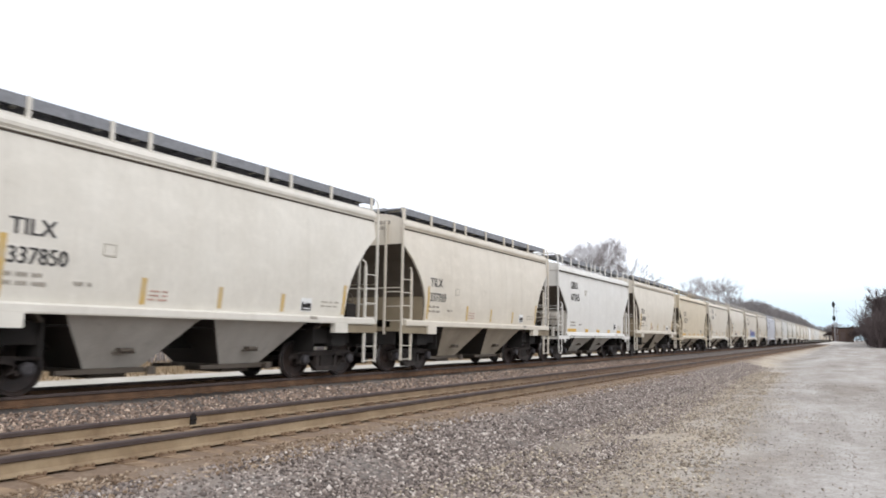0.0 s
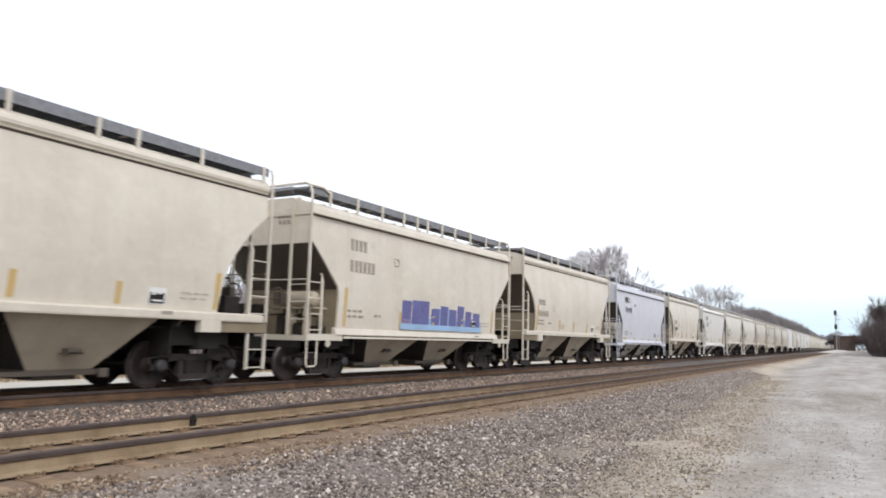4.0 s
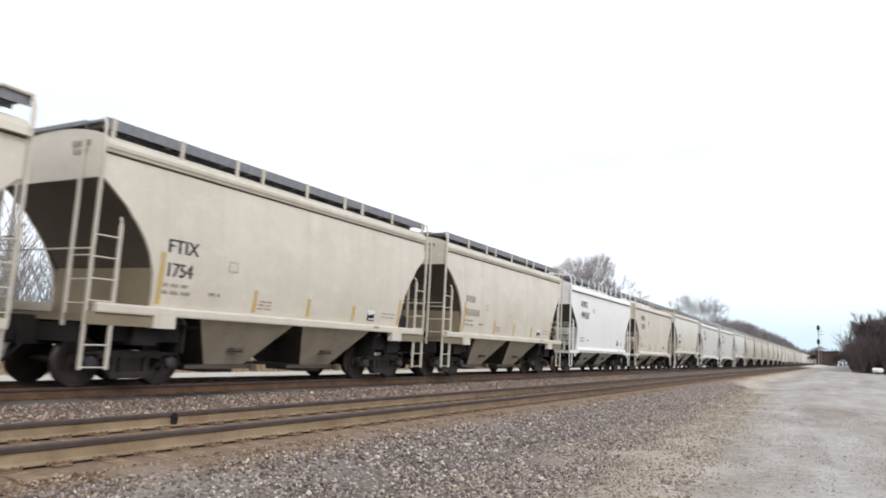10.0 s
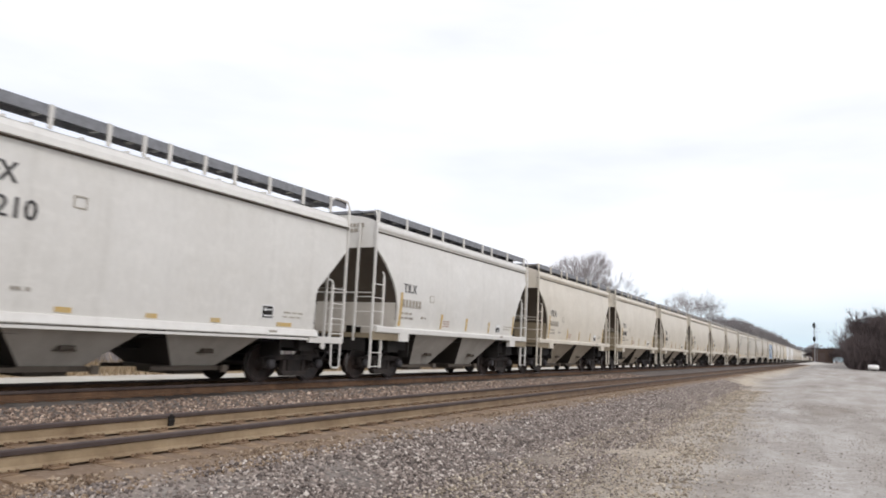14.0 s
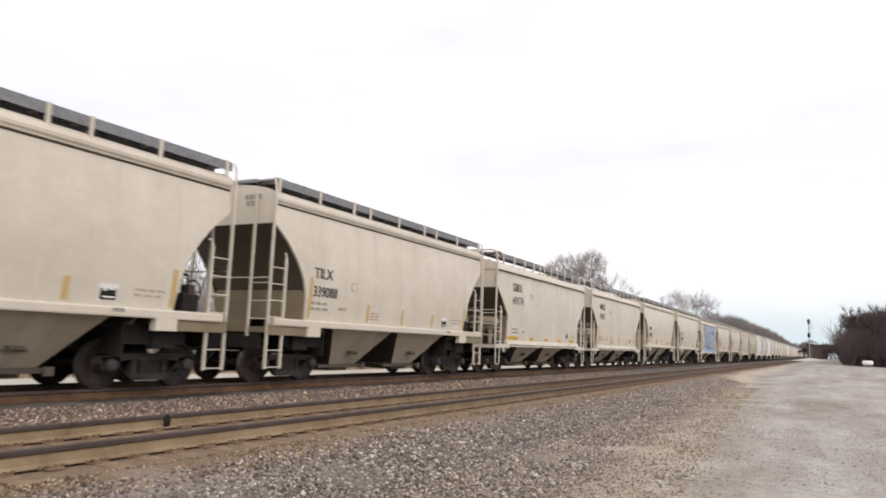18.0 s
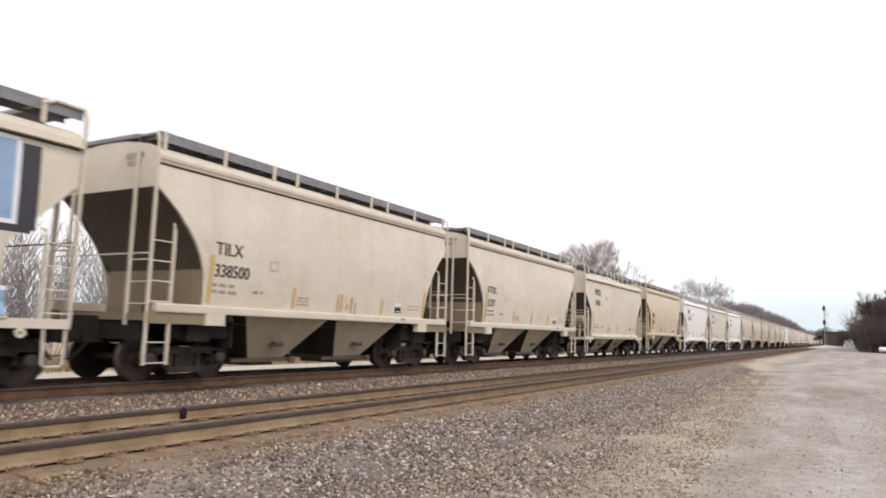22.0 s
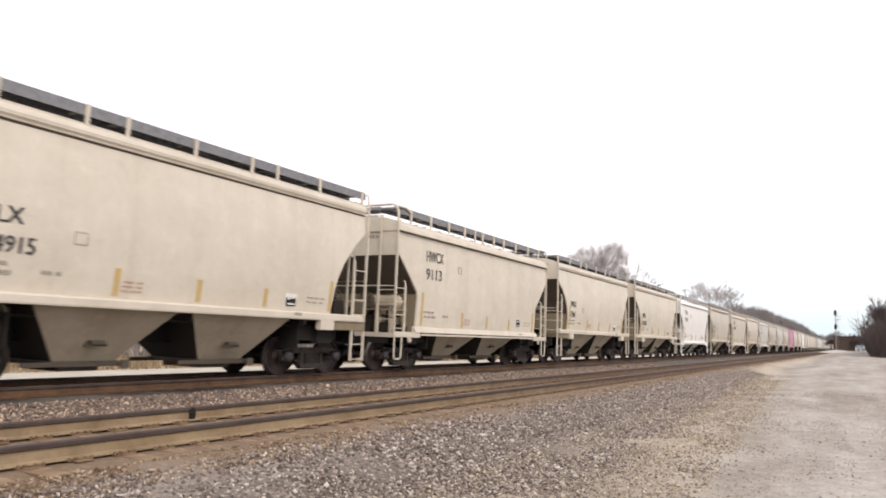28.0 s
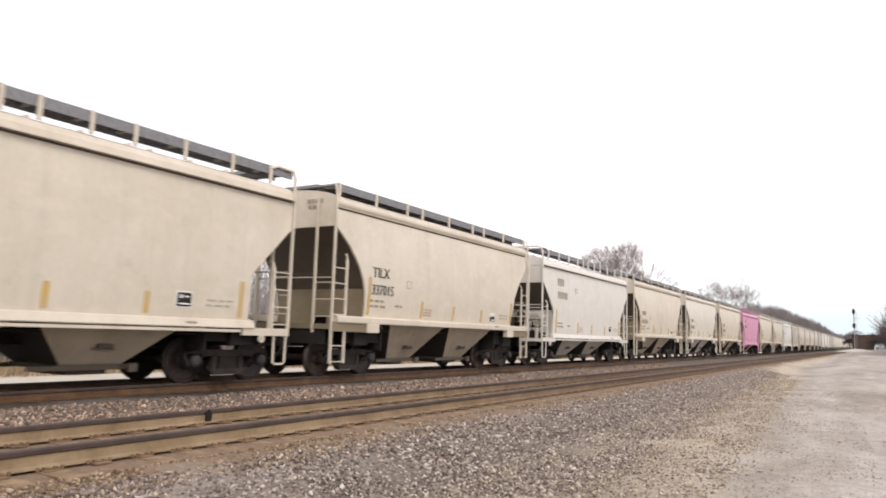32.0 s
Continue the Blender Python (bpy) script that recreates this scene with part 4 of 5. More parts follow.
def text_line(kind, y0, y1, z0, z1, seed=0):
    """A line of small lettering, too small to read: a short bar for each character, in words."""
    r = random.Random(seed)
    s = Shape()
    y, left = y0, r.randint(3, 6)
    x = side_x(kind, (z0 + z1) / 2)
    while y < y1:
        w = r.uniform(0.022, 0.042)
        s.box(x - 0.02, x + 0.011, y, y + w, z0 + r.uniform(0, 0.006), z1 - r.uniform(0, 0.006))
        left -= 1
        y += w + (0.014 if left else 0.075)
        left = left or r.randint(3, 6)
    return s.mesh("text_line", FADED)


def decal_mesh(kind, y0, y1, z0, z1, lift=0.008):
    s = Shape()
    n = max(1, int((z1 - z0) / 0.15))
    v = []
    for i in range(n + 1):
        z = z0 + (z1 - z0) * i / n
        x = side_x(kind, z)
        v += [(x - 0.01, y0, z), (x + lift, y0, z), (x + lift, y1, z), (x - 0.01, y1, z)]
    f = []
    for i in range(n):
        a, b = 4 * i, 4 * i + 4
        f += [(a + 1, a + 2, b + 2, b + 1), (a, a + 1, b + 1, b), (a + 2, a + 3, b + 3, b + 2)]
    f += [(0, 1, 2, 3), (4 * n, 4 * n + 1, 4 * n + 2, 4 * n + 3)]
    return s.add(v, f).mesh("decal", INK)


def placard_mesh(kind, y, z):
    s = Shape()
    x = side_x(kind, z + 0.13)
    s.box(x - 0.02, x + 0.013, y, y + 0.32, z, z + 0.26)
    for a, b, c, d in ((0.04, 0.28, 0.03, 0.06), (0.05, 0.12, 0.15, 0.22), (0.16, 0.27, 0.17, 0.2)):
        s.box(x, x + 0.017, y + a, y + b, z + c, z + d, 1)
    return s.mesh("placard_panel", BLACK, WHITEMARK)


def letter_bars(kind, y0, z0, h, n):
    """Lettering too blurred to read: a short bar for each character."""
    s = Shape()
    for i in range(n):
        y = y0 + 0.19 * i
        x = side_x(kind, z0 + h / 2)
        s.box(x - 0.03, x + 0.014, y, y + 0.12, z0 + 0.02, z0 + h - 0.02)
    return s.mesh("lettering_bar", FADED)


def stencil_mesh(kind, y, z):
    s = Shape()
    x = side_x(kind, z)
    corners = ((0, 0), (0.25, 0), (0.25, 0.22), (0, 0.22))
    v = [(x + 0.012, y + a, z + c) for a, c in corners]
    v += [(x + 0.012, y + 0.125 + (a - 0.125) * 0.82, z + 0.11 + (c - 0.11) * 0.8) for a, c in corners]
    v += [(x - 0.02, y + a, z + c) for a, c in corners]
    s.add(v, [(k, (k + 1) % 4, 4 + (k + 1) % 4, 4 + k) for k in range(4)] + [(8 + k, 8 + (k + 1) % 4, (k + 1) % 4, k) for k in range(4)])
    return s.mesh("capacity_stencil", FADED)


# thin added strip that draws the eave's shadow line and its dirt
def eave_shade_mesh(kind):
    z = EAVE[kind]
    e = side_x(kind, z)
    return Shape().box(e - 0.01, e + 0.016, -HB + 0.02, HB - 0.02, z - 0.042, z - 0.006).mesh("eave_seal", PAINTS["grimy"])


def end_letter_mesh(kind):
    s = Shape()
    y = -HB - 0.004
    z, x = (4.22, 0.55) if kind == "round" else (3.86, 0.42)
    for i in range(4):
        s.box(x + 0.14 * i, x + 0.14 * i + 0.1, y, y + 0.02, z + 0.15, z + 0.26)
        if i < 3:
            s.box(x + 0.05 + 0.14 * i, x + 0.15 + 0.14 * i, y, y + 0.02, z, z + 0.1)
    return s.mesh("end_lettering", FADED)


def sill_tag_mesh(kind):
    x = 1.672 if kind == "round" else 1.63
    return Shape().box(x - 0.02, x + 0.006, 2.9, 3.15, 1.18 + (0.26 if kind == "round" else 0), 1.25 + (0.26 if kind == "round" else 0)).mesh("sill_tag", FADED)


SUPPORTS = {"round": [-5.5, -3.95, -2.45, -1.65, -0.1, 1.45, 2.25, 3.75, 5.5],
            "angled": [-4.9, -3.75, -2.6, -1.5, -0.75, -0.15, 0.75, 1.6, 2.7, 3.9, 5.0]}
WORDS = {"beige": "beige", "ribbed": "seam-stained beige", "cream": "cream", "pale": "pale grey", "tan": "tan", "drab": "drab beige", "white": "white", "lilac": "lilac-grey", "pink": "pink", "grey": "grey"}


def hopper_car(kind, colour, mark="", number="", sill_blocks=False, stripes=5, full=True, dull_blocks=False, low=0.0, note=""):
    car = new("hopper_car")
    p = PAINTS[colour]
    shape = "curved-sided" if kind == "round" else "angular-ended"
    tagged(car, "%s %s covered hopper car %s" % (WORDS[colour], shape, note or "with dusty streaked paint"), "hopper car", "cars of the train")
    over = 0.02 if kind == "round" else 0.05
    lift = LIFT[kind]
    g = 0.2 if kind == "round" else 0.0   # curved-sided cars have a higher sill
    part("roof", cached(("roof", kind), roof_mesh, kind), car, material=p)
    for sy in (-1, 1):
        part("slope_sheet", cached(("slope", kind, sy), slope_mesh, kind, sy), car, "sloped end sheet dark with brake dust and painted shade", PAINTS["grimy"])
        part("end_sheet", cached(("end", kind, sy), end_mesh, kind, sy), car, material=p)
        part("shear_panel", cached(("panel", kind, sy), panel_mesh, kind, sy), car, "dirt-stained upright end panel with shade in its paint", PAINTS["ashen" if colour in ("white", "lilac", "pale") else "stained"])
        # curved-sided cars: dusty tone that also holds the recess shade below the sill
        part("end_platform", cached(("plat", kind, sy), platform_mesh, kind, sy), car, "dust-stained end platform", PAINTS["stained"] if kind == "round" else p)
        part("cross_walkway", cached(("cross", kind, sy), cross_mesh, sy, over), car, "dark grating walkway", at=pose(0, 0, lift))
        bay = part("hopper_bay", cached(("bay", kind), bay_mesh, kind), car, "hopper bay under road dust with shade painted on its slope sheets", PAINTS["ashen" if colour in ("white", "pale", "cream", "lilac") else "dusty"], at=pose(0, sy * 1.6, 0))
        if full:
            part("outlet_gate", cached("gate", gate_mesh), bay, "grimy outlet gate")
            for sx in (-1, 1):
                part("vibrator_bracket", cached(("bracket", sx), bracket_mesh, sx), bay, "grimy bracket")
            part("coupler", cached(("coupler", sy), coupler_mesh, sy), car, "dark cast coupler")
            part("air_hose", cached(("hose", sy), hose_mesh, sy), car, "black rubber hose")
    for sx in (-1, 1):
        part("side_sheet", cached(("body", kind, sx), body_mesh, kind, sx), car, material=p)
        part("side_sill", cached(("sill", kind, sx), sill_mesh, kind, sx), car, material=p)
        part("running_board", cached(("board", kind), board_mesh, over), car, "dark grating running board", at=pose(0, 0, lift, 0, 0, 0 if sx > 0 else 180))
        for sy in (-1, 1):
            part("corner_ladder", cached(("ladder", kind, sx, sy), ladder_mesh, kind, sx, sy), car, material=p)
        if full:
            for y in SUPPORTS[kind] if sx > 0 else SUPPORTS[kind][::3]:
                part("board_support", cached(("support", sx), support_mesh, sx), car, material=p, at=pose(0, y, lift))
    part("centre_sill", cached(("centre", kind), centre_mesh, kind), car, "black centre sill")
    if full:
        for sy in (-1, 1):
            part("body_bolster", cached(("bolster", kind, sy), body_bolster_mesh, kind, sy), car, "black cross beam over the truck")
        part("train_line_pipe", cached(("pipe", kind), brake_rod_mesh, kind), car, "dark air pipe")
    if kind == "angled":
        for sy in (-1, 1):
            part("end_handrail", cached(("loop", sy), rail_loop_mesh, sy), car, material=p)
    if full:
        for y in (-3.75, -1.25, 1.25, 3.75):
            part("hatch_cover", cached("hatch", hatch_mesh), car, material=p, at=pose(0, y, 0.22 if kind == "round" else lift))
        part("brake_wheel", cached(("bwheel", kind), brake_wheel_mesh, 1 if kind == "round" else -1), car, "hand brake wheel")
        part("brake_valve", cached(("valve", kind), valve_mesh, kind), car, "dark brake valve and pipes", at=pose(0, 0, g))
        part("brake_reservoir", cached(("reservoir", kind), reservoir_mesh, kind), car, "dusty air reservoir", PAINTS["stained" if kind == "round" else "ashen" if colour in ("white", "lilac", "pale") else "dusty"], at=pose(0, 0, g))
    wheelsets = []
    for sy in (-1, 1):
        truck = part("truck", cached("truck", bolster_mesh), car, "grimy cast steel truck", at=pose(0, sy * (4.3 if kind == "round" else TC), 0))
        for sx in (-1, 1):
            part("side_frame", cached(("frame", sx), frame_mesh, sx), truck)
            if full:
                part("spring_pack", cached(("spring", sx), spring_mesh, sx), truck)
        for a in (-1, 1):
            wheelsets.append(part("wheelset", cached("wheelset", wheelset_mesh), truck, "worn wheels on an axle", at=pose(0, a * 0.89, 0.457)))
    # markings on the side that is seen
    if full:
        if kind == "round":
            y0, zm, zn, h, wm, wn = -4.17, 2.6, 2.14, 0.27, 0.19 * len(mark), 0.165 * len(number)
        else:
            y0, zm, zn, h, wm, wn = -4.12, 3.33, 2.78, 0.34, 0.26 * len(mark), 0.235 * len(number)
        zm, zn = zm - low, zn - low * 0.9
        if not mark:
            part("lettering_bar", cached(("nomark", kind, zm), letter_bars, kind, y0, zm, h, 4), car, "blurred dark lettering", FADED)
        else:
            part("reporting_mark", glyph_mesh(mark, kind, y0, zm, h, wm), car, "black stencilled letters")
        if not number:
            part("lettering_bar", cached(("nonum", kind, zn), letter_bars, kind, y0, zn, h, 6), car, "blurred dark lettering", FADED)
        else:
            part("car_number", glyph_mesh(number, kind, y0, zn, h, wn), car, "black stencilled numerals")
        for y, w, z in ((y0, 0.75, 0.28), (y0, 0.6, 0.42), (y0 + 1.15, 0.3, 0.33)) if full else ():
            tagged(part("data_line", cached(("bars", kind, y, w, z), text_line, kind, y, y + w, 1.32 + z + g, 1.39 + z + g, int(100 * z)), car, "faded data lettering", FADED), kind="stuff")
    if full:
        part("capacity_stencil", cached(("cap", kind, zm), stencil_mesh, kind, -2.55 if kind == "round" else -2.1, zm - 0.2), car, "faint stencilled box", GHOST)
        part("eave_seal", cached(("eave_shade", kind), eave_shade_mesh, kind), car, "dark strip for the shade and dirt under the eave")
        part("end_lettering", cached(("endm", kind), end_letter_mesh, kind), car, "faded lettering on the end sheet", FADED)
        part("sill_tag", cached(("tag", kind), sill_tag_mesh, kind), car, "dark tag on the sill", FADED)
        part("placard", cached(("plac", kind), decal_mesh, kind, 2.66, 3.04, 1.5 + 0.6 * g, 1.82 + 0.6 * g, 0.006), car, "white-edged square placard", WHITEMARK)
        part("placard_panel", cached(("placi", kind), placard_mesh, kind, 2.69, 1.53 + 0.6 * g), car, "black placard field with pale marks")
        tagged(part("instruction_text", cached(("inst", kind), text_line, kind, 3.4, 4.1, 1.66 + g, 1.7 + g, 5), car, "faded instruction lettering", GHOST), kind="stuff")
        tagged(part("instruction_text", cached(("inst2", kind), text_line, kind, 3.4, 4.0, 1.56 + g, 1.6 + g, 6), car, "faded instruction lettering", GHOST), kind="stuff")
        if kind == "round" or (stripes and not sill_blocks):
            for y, h in ((-4.3, 1.0), (-1.72, 0.58), (0.12, 0.52), (1.98, 0.48), (4.22, 0.75))[:stripes]:
                part("reflector_stripe", cached(("stripe", kind, y), decal_mesh, kind, y, y + 0.115, 1.36 + 1.15 * g, 1.36 + 1.15 * g + (h if h > 0.6 else h * 0.85), 0.01), car, "dusty yellow reflector stripe", OCHRE)
            for z in (1.45, 1.53, 1.61) if stripes > 1 else ():
                tagged(part("warning_text", cached(("warn", kind, z), text_line, kind, -1.55 + 0.2 * (z - 1.45), -1.1 - 0.4 * (z - 1.45), z + 1.1 * g, z + 1.1 * g + 0.04, int(50 * z)), car, "faded red warning lines", REDTEXT), kind="stuff")
        if dull_blocks:
            for y, w in ((-4.5, 0.75), (-2.2, 0.3), (-0.4, 0.25), (1.2, 0.25), (3.2, 0.5)):
                part("sill_reflector", cached(("dull", kind, y), decal_mesh, kind, y, y + w, 1.35, 1.44, 0.012), car, "dirty orange reflector block", OCHRE)
        if sill_blocks:
            for y, w in ((-4.5, 1.15), (-2.0, 0.4), (-0.2, 0.4), (1.6, 0.4), (3.3, 0.65)):
                part("sill_reflector", cached(("block", kind, y), decal_mesh, kind, y, y + w, 1.335, 1.475, 0.012), car, "bright yellow reflector block", YELLOW)
    return car, wheelsets


# ---- the train: shape, colour, mark, number of each car in order ----
A, B = "round", "angled"
TRAIN = {
    -1: (A, "beige", "TILX", "337812"), 0: (A, "cream", "TILX", "337850"), 1: (A, "beige", "TILX", "337769"), 2: (B, "pale", "GBRX", "69205"),
    3: (A, "beige", "TILX", "337708"), 4: (B, "tan", "CITX", "221722"), 5: (B, "beige", "FTIX", "2384"), 6: (A, "beige", "FTIX", "1762"),
    7: (B, "beige", "", ""), 8: (A, "beige", "", ""), 9: (B, "lilac", "MBKX", "101448"), 10: (A, "ribbed", "TILX", "338449"),
    11: (B, "pale", "HWCX", "9135"), 12: (A, "cream", "HWCX", "12544"), 13: (A, "cream", "HWCX", "12508"), 14: (A, "beige", "NAHX", "339448"),
    15: (B, "beige", "AOKX", "493506"), 16: (A, "beige", "FTIX", "1754"), 17: (A, "beige", "", ""), 18: (B, "white", "AOKX", "494267"),
    19: (B, "beige", "FMSX", "3510"), 20: (A, "cream", "TILX", "334803"), 21: (B, "pale", "CBFX", "315215"), 22: (B, "pale", "CBFX", "315210"),
    23: (A, "pale", "TILX", ""), 24: (A, "beige", "TILX", ""), 25: (A, "beige", "TILX", "338405"), 26: (A, "beige", "TILX", "338627"),
    27: (A, "beige", "", "328235"), 28: (A, "beige", "TILX", "338409"), 29: (A, "beige", "TILX", "339088"), 30: (B, "beige", "GBRX", "69174"),
    31: (B, "beige", "HWCX", "9967"), 32: (A, "beige", "NAHX", "334127"), 33: (A, "beige", "TILX", "334109"), 34: (B, "beige", "HWCX", "9116"),
    35: (A, "beige", "TILX", "338500"), 36: (A, "beige", "FTIX", "1237"), 37: (B, "beige", "FMSX", "3416"), 38: (A, "tan", "FMSX", "1528"),
    39: (B, "white", "SOXX", "325742"), 40: (B, "cream", "CBFX", ""), 41: (B, "white", "", ""), 42: (A, "beige", "FTIX", "1273"),
    43: (A, "beige", "TILX", "331769"), 44: (A, "beige", "TILX", "334915"), 45: (B, "beige", "HWCX", "9113"), 46: (A, "beige", "FMSX", "1246"),
    47: (A, "beige", "MBKX", "101506"), 48: (B, "white", "FTIX", "2310"), 49: (A, "drab", "FMSX", "1062"), 50: (B, "beige", "AOKX", "492064"),
    51: (A, "beige", "TILX", "337015"), 52: (B, "pale", "", ""), 53: (A, "beige", "", ""), 54: (A, "cream", "", ""), 55: (A, "beige", "", ""),
    56: (B, "pink", "", ""), 57: (A, "beige", "", ""), 58: (A, "beige", "", ""), 59: (B, "white", "", ""),
}
LAST = 100
SPEED = 20.07
SHIFT = [(-1, 0.5), (1, 0.46), (3, 0.2), (6, 0.0), (10, 0.08), (12, 0.3), (15, 0.45), (21, 0.19), (25, 0.18), (27, 0.15), (29, -0.08), (31, -0.05), (34, -0.15), (37, 0.32), (38, 0.45), (43, 0.6), (45, 0.92), (51, 1.25), (52, 1.5), (100, 2.0)]


def gap_at(k):
    """Where the coupling before car k stands at 0 s."""
    for (a, p), (b, q) in zip(SHIFT, SHIFT[1:]):
        if k <= b:
            return 3.3 + PITCH * k + p + (q - p) * (k - a) / (b - a)
    return 3.3 + PITCH * k + SHIFT[-1][1]


CARS = []
for k in range(-1, LAST + 1):
    if k in TRAIN:
        kind, colour, mark, number = TRAIN[k]
    else:
        kind, colour = random.choice((A, A, A, B, B)), random.choice(("beige", "beige", "cream", "pale", "beige", "grey", "drab"))
        mark = number = ""
    y = (gap_at(k) + gap_at(k + 1)) / 2
    car, wheelsets = hopper_car(kind, colour, mark, number, sill_blocks=k in (2, 4, 30), stripes=0 if k in (9, 21, 22, 18) else 1 if k == 34 else 5, full=k <= 60, dull_blocks=k in (9, 21, 22), low={4: 0.53, 5: -0.1, 9: -0.1}.get(k, 0.0))
    car.location = (FAR_TRACK, y, 0)
    CARS.append((k, car, wheelsets, y))

# ---- spray paint on some cars ----
def spray(car, kind, name, label, material, strokes, lift):
    """Painted strokes on the side: y0, y1, z0, z1 of each, and where it leans y0, y1 at its foot as well."""
    s = Shape()
    for y0, y1, z0, z1, *foot in strokes:
        b0, b1 = foot or (y0, y1)
        n = max(1, int((z1 - z0) / 0.15))
        v = []
        for i in range(n + 1):
            z = z0 + (z1 - z0) * i / n
            p, q = b0 + (y0 - b0) * i / n, b1 + (y1 - b1) * i / n
            x = side_x(kind, z) if z > 1.36 else max(side_x(kind, z), 1.66 if z < 1.34 else 1.6)
            v += [(x - 0.01, p, z), (x + lift, p, z), (x + lift, q, z), (x - 0.01, q, z)]
        f = []
        for i in range(n):
            a, b = 4 * i, 4 * i + 4
            f += [(a + 1, a + 2, b + 2, b + 1), (a, a + 1, b + 1, b), (a + 2, a + 3, b + 3, b + 2)]
        f += [(0, 1, 2, 3), (4 * n, 4 * n + 1, 4 * n + 2, 4 * n + 3)]
        s.add(v, f)
    part(name, s.mesh(name, material), car, label)


CAR = {k: c for k, c, _, _ in CARS}
# block letters along the side: blue fill, white inner edges, black shadows
FILLS = (
    [(-3.34, -2.9, 1.2, 3.98, -3.42, -2.92), (-3.42, -1.6, 1.2, 1.56), (-2.58, -2.2, 1.97, 2.95, -2.68, -2.27)],
    [(-1.97, -1.56, 1.2, 3.95, -2.02, -1.62), (-1.6, -0.46, 3.54, 3.96), (-1.18, -0.86, 1.3, 3.27, -1.24, -0.92), (-0.95, -0.33, 1.92, 2.3), (-1.65, 0.02, 1.2, 1.52)],
    [(-0.11, 0.4, 1.2, 3.93, -0.02, 0.36), (0.38, 1.0, 3.4, 3.95), (0.69, 1.08, 2.4, 3.84, 0.72, 1.15), (0.36, 0.75, 2.2, 2.56), (0.62, 1.08, 1.5, 2.42, 0.78, 1.2)],
    [(1.31, 1.77, 2.2, 3.98, 1.36, 1.8), (1.76, 3.1, 3.5, 3.98), (1.78, 2.7, 2.1, 2.46), (2.3, 2.7, 1.5, 2.12), (0.62, 2.7, 1.2, 1.53)],
    [(3.08, 3.66, 1.5, 3.52, 2.96, 3.52), (3.08, 4.6, 3.5, 3.97), (4.22, 4.6, 2.67, 3.52), (2.9, 4.62, 1.2, 1.6)],
)
EDGES = (
    [(-2.95, -2.86, 1.95, 3.9, -2.97, -2.88), (-2.24, -2.16, 1.95, 2.98, -2.32, -2.23), (-2.92, -2.1, 1.56, 1.63)],
    [(-1.6, -1.52, 1.55, 3.5, -1.66, -1.58), (-1.56, -0.42, 3.48, 3.55), (-0.48, -0.4, 3.5, 3.98), (-1.22, -0.84, 3.25, 3.32), (-0.9, -0.82, 2.3, 3.3), (-0.9, -0.28, 1.86, 1.93), (-0.36, -0.29, 1.9, 2.3)],
    [(-0.14, -0.06, 2.2, 3.95, -0.08, 0.0), (0.38, 0.44, 2.56, 3.4), (1.04, 1.12, 2.4, 3.86, 1.1, 1.18), (-0.1, 1.06, 3.93, 4.0), (1.04, 1.12, 1.5, 2.3, 1.16, 1.24)],
    [(1.74, 1.82, 2.46, 3.5), (1.8, 2.72, 2.44, 2.5), (1.3, 4.62, 3.96, 4.02), (2.66, 2.74, 1.5, 2.46), (1.15, 2.3, 1.52, 1.59)],
    [(3.62, 3.7, 1.6, 3.5, 3.48, 3.56), (4.58, 4.66, 2.62, 3.97), (4.18, 4.64, 2.62, 2.69), (3.5, 4.64, 1.58, 1.65)],
)
SHADES = (
    [(-2.9, -2.42, 1.95, 4.03, -2.92, -2.6), (-2.75, -2.0, 1.72, 3.02, -2.85, -2.05)],
    [(-2.05, -1.9, 1.6, 4.0, -2.1, -1.95), (-1.6, -1.1, 1.45, 3.56, -1.66, -1.2), (-1.6, -0.42, 3.22, 3.56), (-0.9, -0.58, 2.25, 3.3), (-0.95, -0.1, 1.48, 1.95)],
    [(-0.32, -0.08, 1.9, 4.02, -0.2, 0.0), (0.36, 0.8, 2.5, 3.46), (0.3, 0.68, 1.25, 2.24), (1.05, 1.3, 1.75, 3.9)],
    [(1.7, 3.1, 3.16, 3.52), (1.7, 2.05, 2.4, 3.5), (1.15, 1.42, 1.5, 2.35), (1.1, 2.4, 1.5, 1.76), (2.68, 2.92, 1.18, 2.5)],
    [(3.6, 3.92, 1.55, 3.52), (3.6, 4.25, 3.2, 3.52), (4.6, 4.98, 2.55, 3.94), (4.18, 4.9, 2.5, 2.68), (2.8, 3.05, 1.5, 3.4, 2.7, 2.95)],
)
for fill, edge, shade in zip(FILLS, EDGES, SHADES):
    spray(CAR[34], B, "letter_shadow", "black sprayed letter shadow", BLACKPAINT, shade, 0.004)
    spray(CAR[34], B, "letter_fill", "pale blue sprayed block letter", BLUEPAINT, fill, 0.007)
    spray(CAR[34], B, "letter_edge", "white sprayed letter edge", WHITEPAINT, edge, 0.0095)
rng = random.Random(5)
for i in range(9):
    spray(CAR[7], B, "letter_fill", "purple sprayed letter", PURPLE, [(-1.6 + 0.55 * i, -1.2 + 0.55 * i + rng.uniform(0, 0.14), 1.38 + rng.uniform(0, 0.1), 2.0 + rng.uniform(0, 0.25))], 0.010)
spray(CAR[7], B, "letter_edge", "blue sprayed edge", BLUEPAINT, [(-1.68, 3.4, 1.36, 1.72), (0.2, 1.4, 1.7, 2.05)], 0.007)
spray(CAR[6], A, "graffiti_scrawl", "small black sprayed scrawl", BLACKPAINT, [(-1.9 + 0.17 * i, -1.86 + 0.17 * i + rng.uniform(0, 0.1), 1.45 + rng.uniform(0, 0.1), 1.55 + rng.uniform(0.03, 0.3)) for i in range(9)], 0.010)
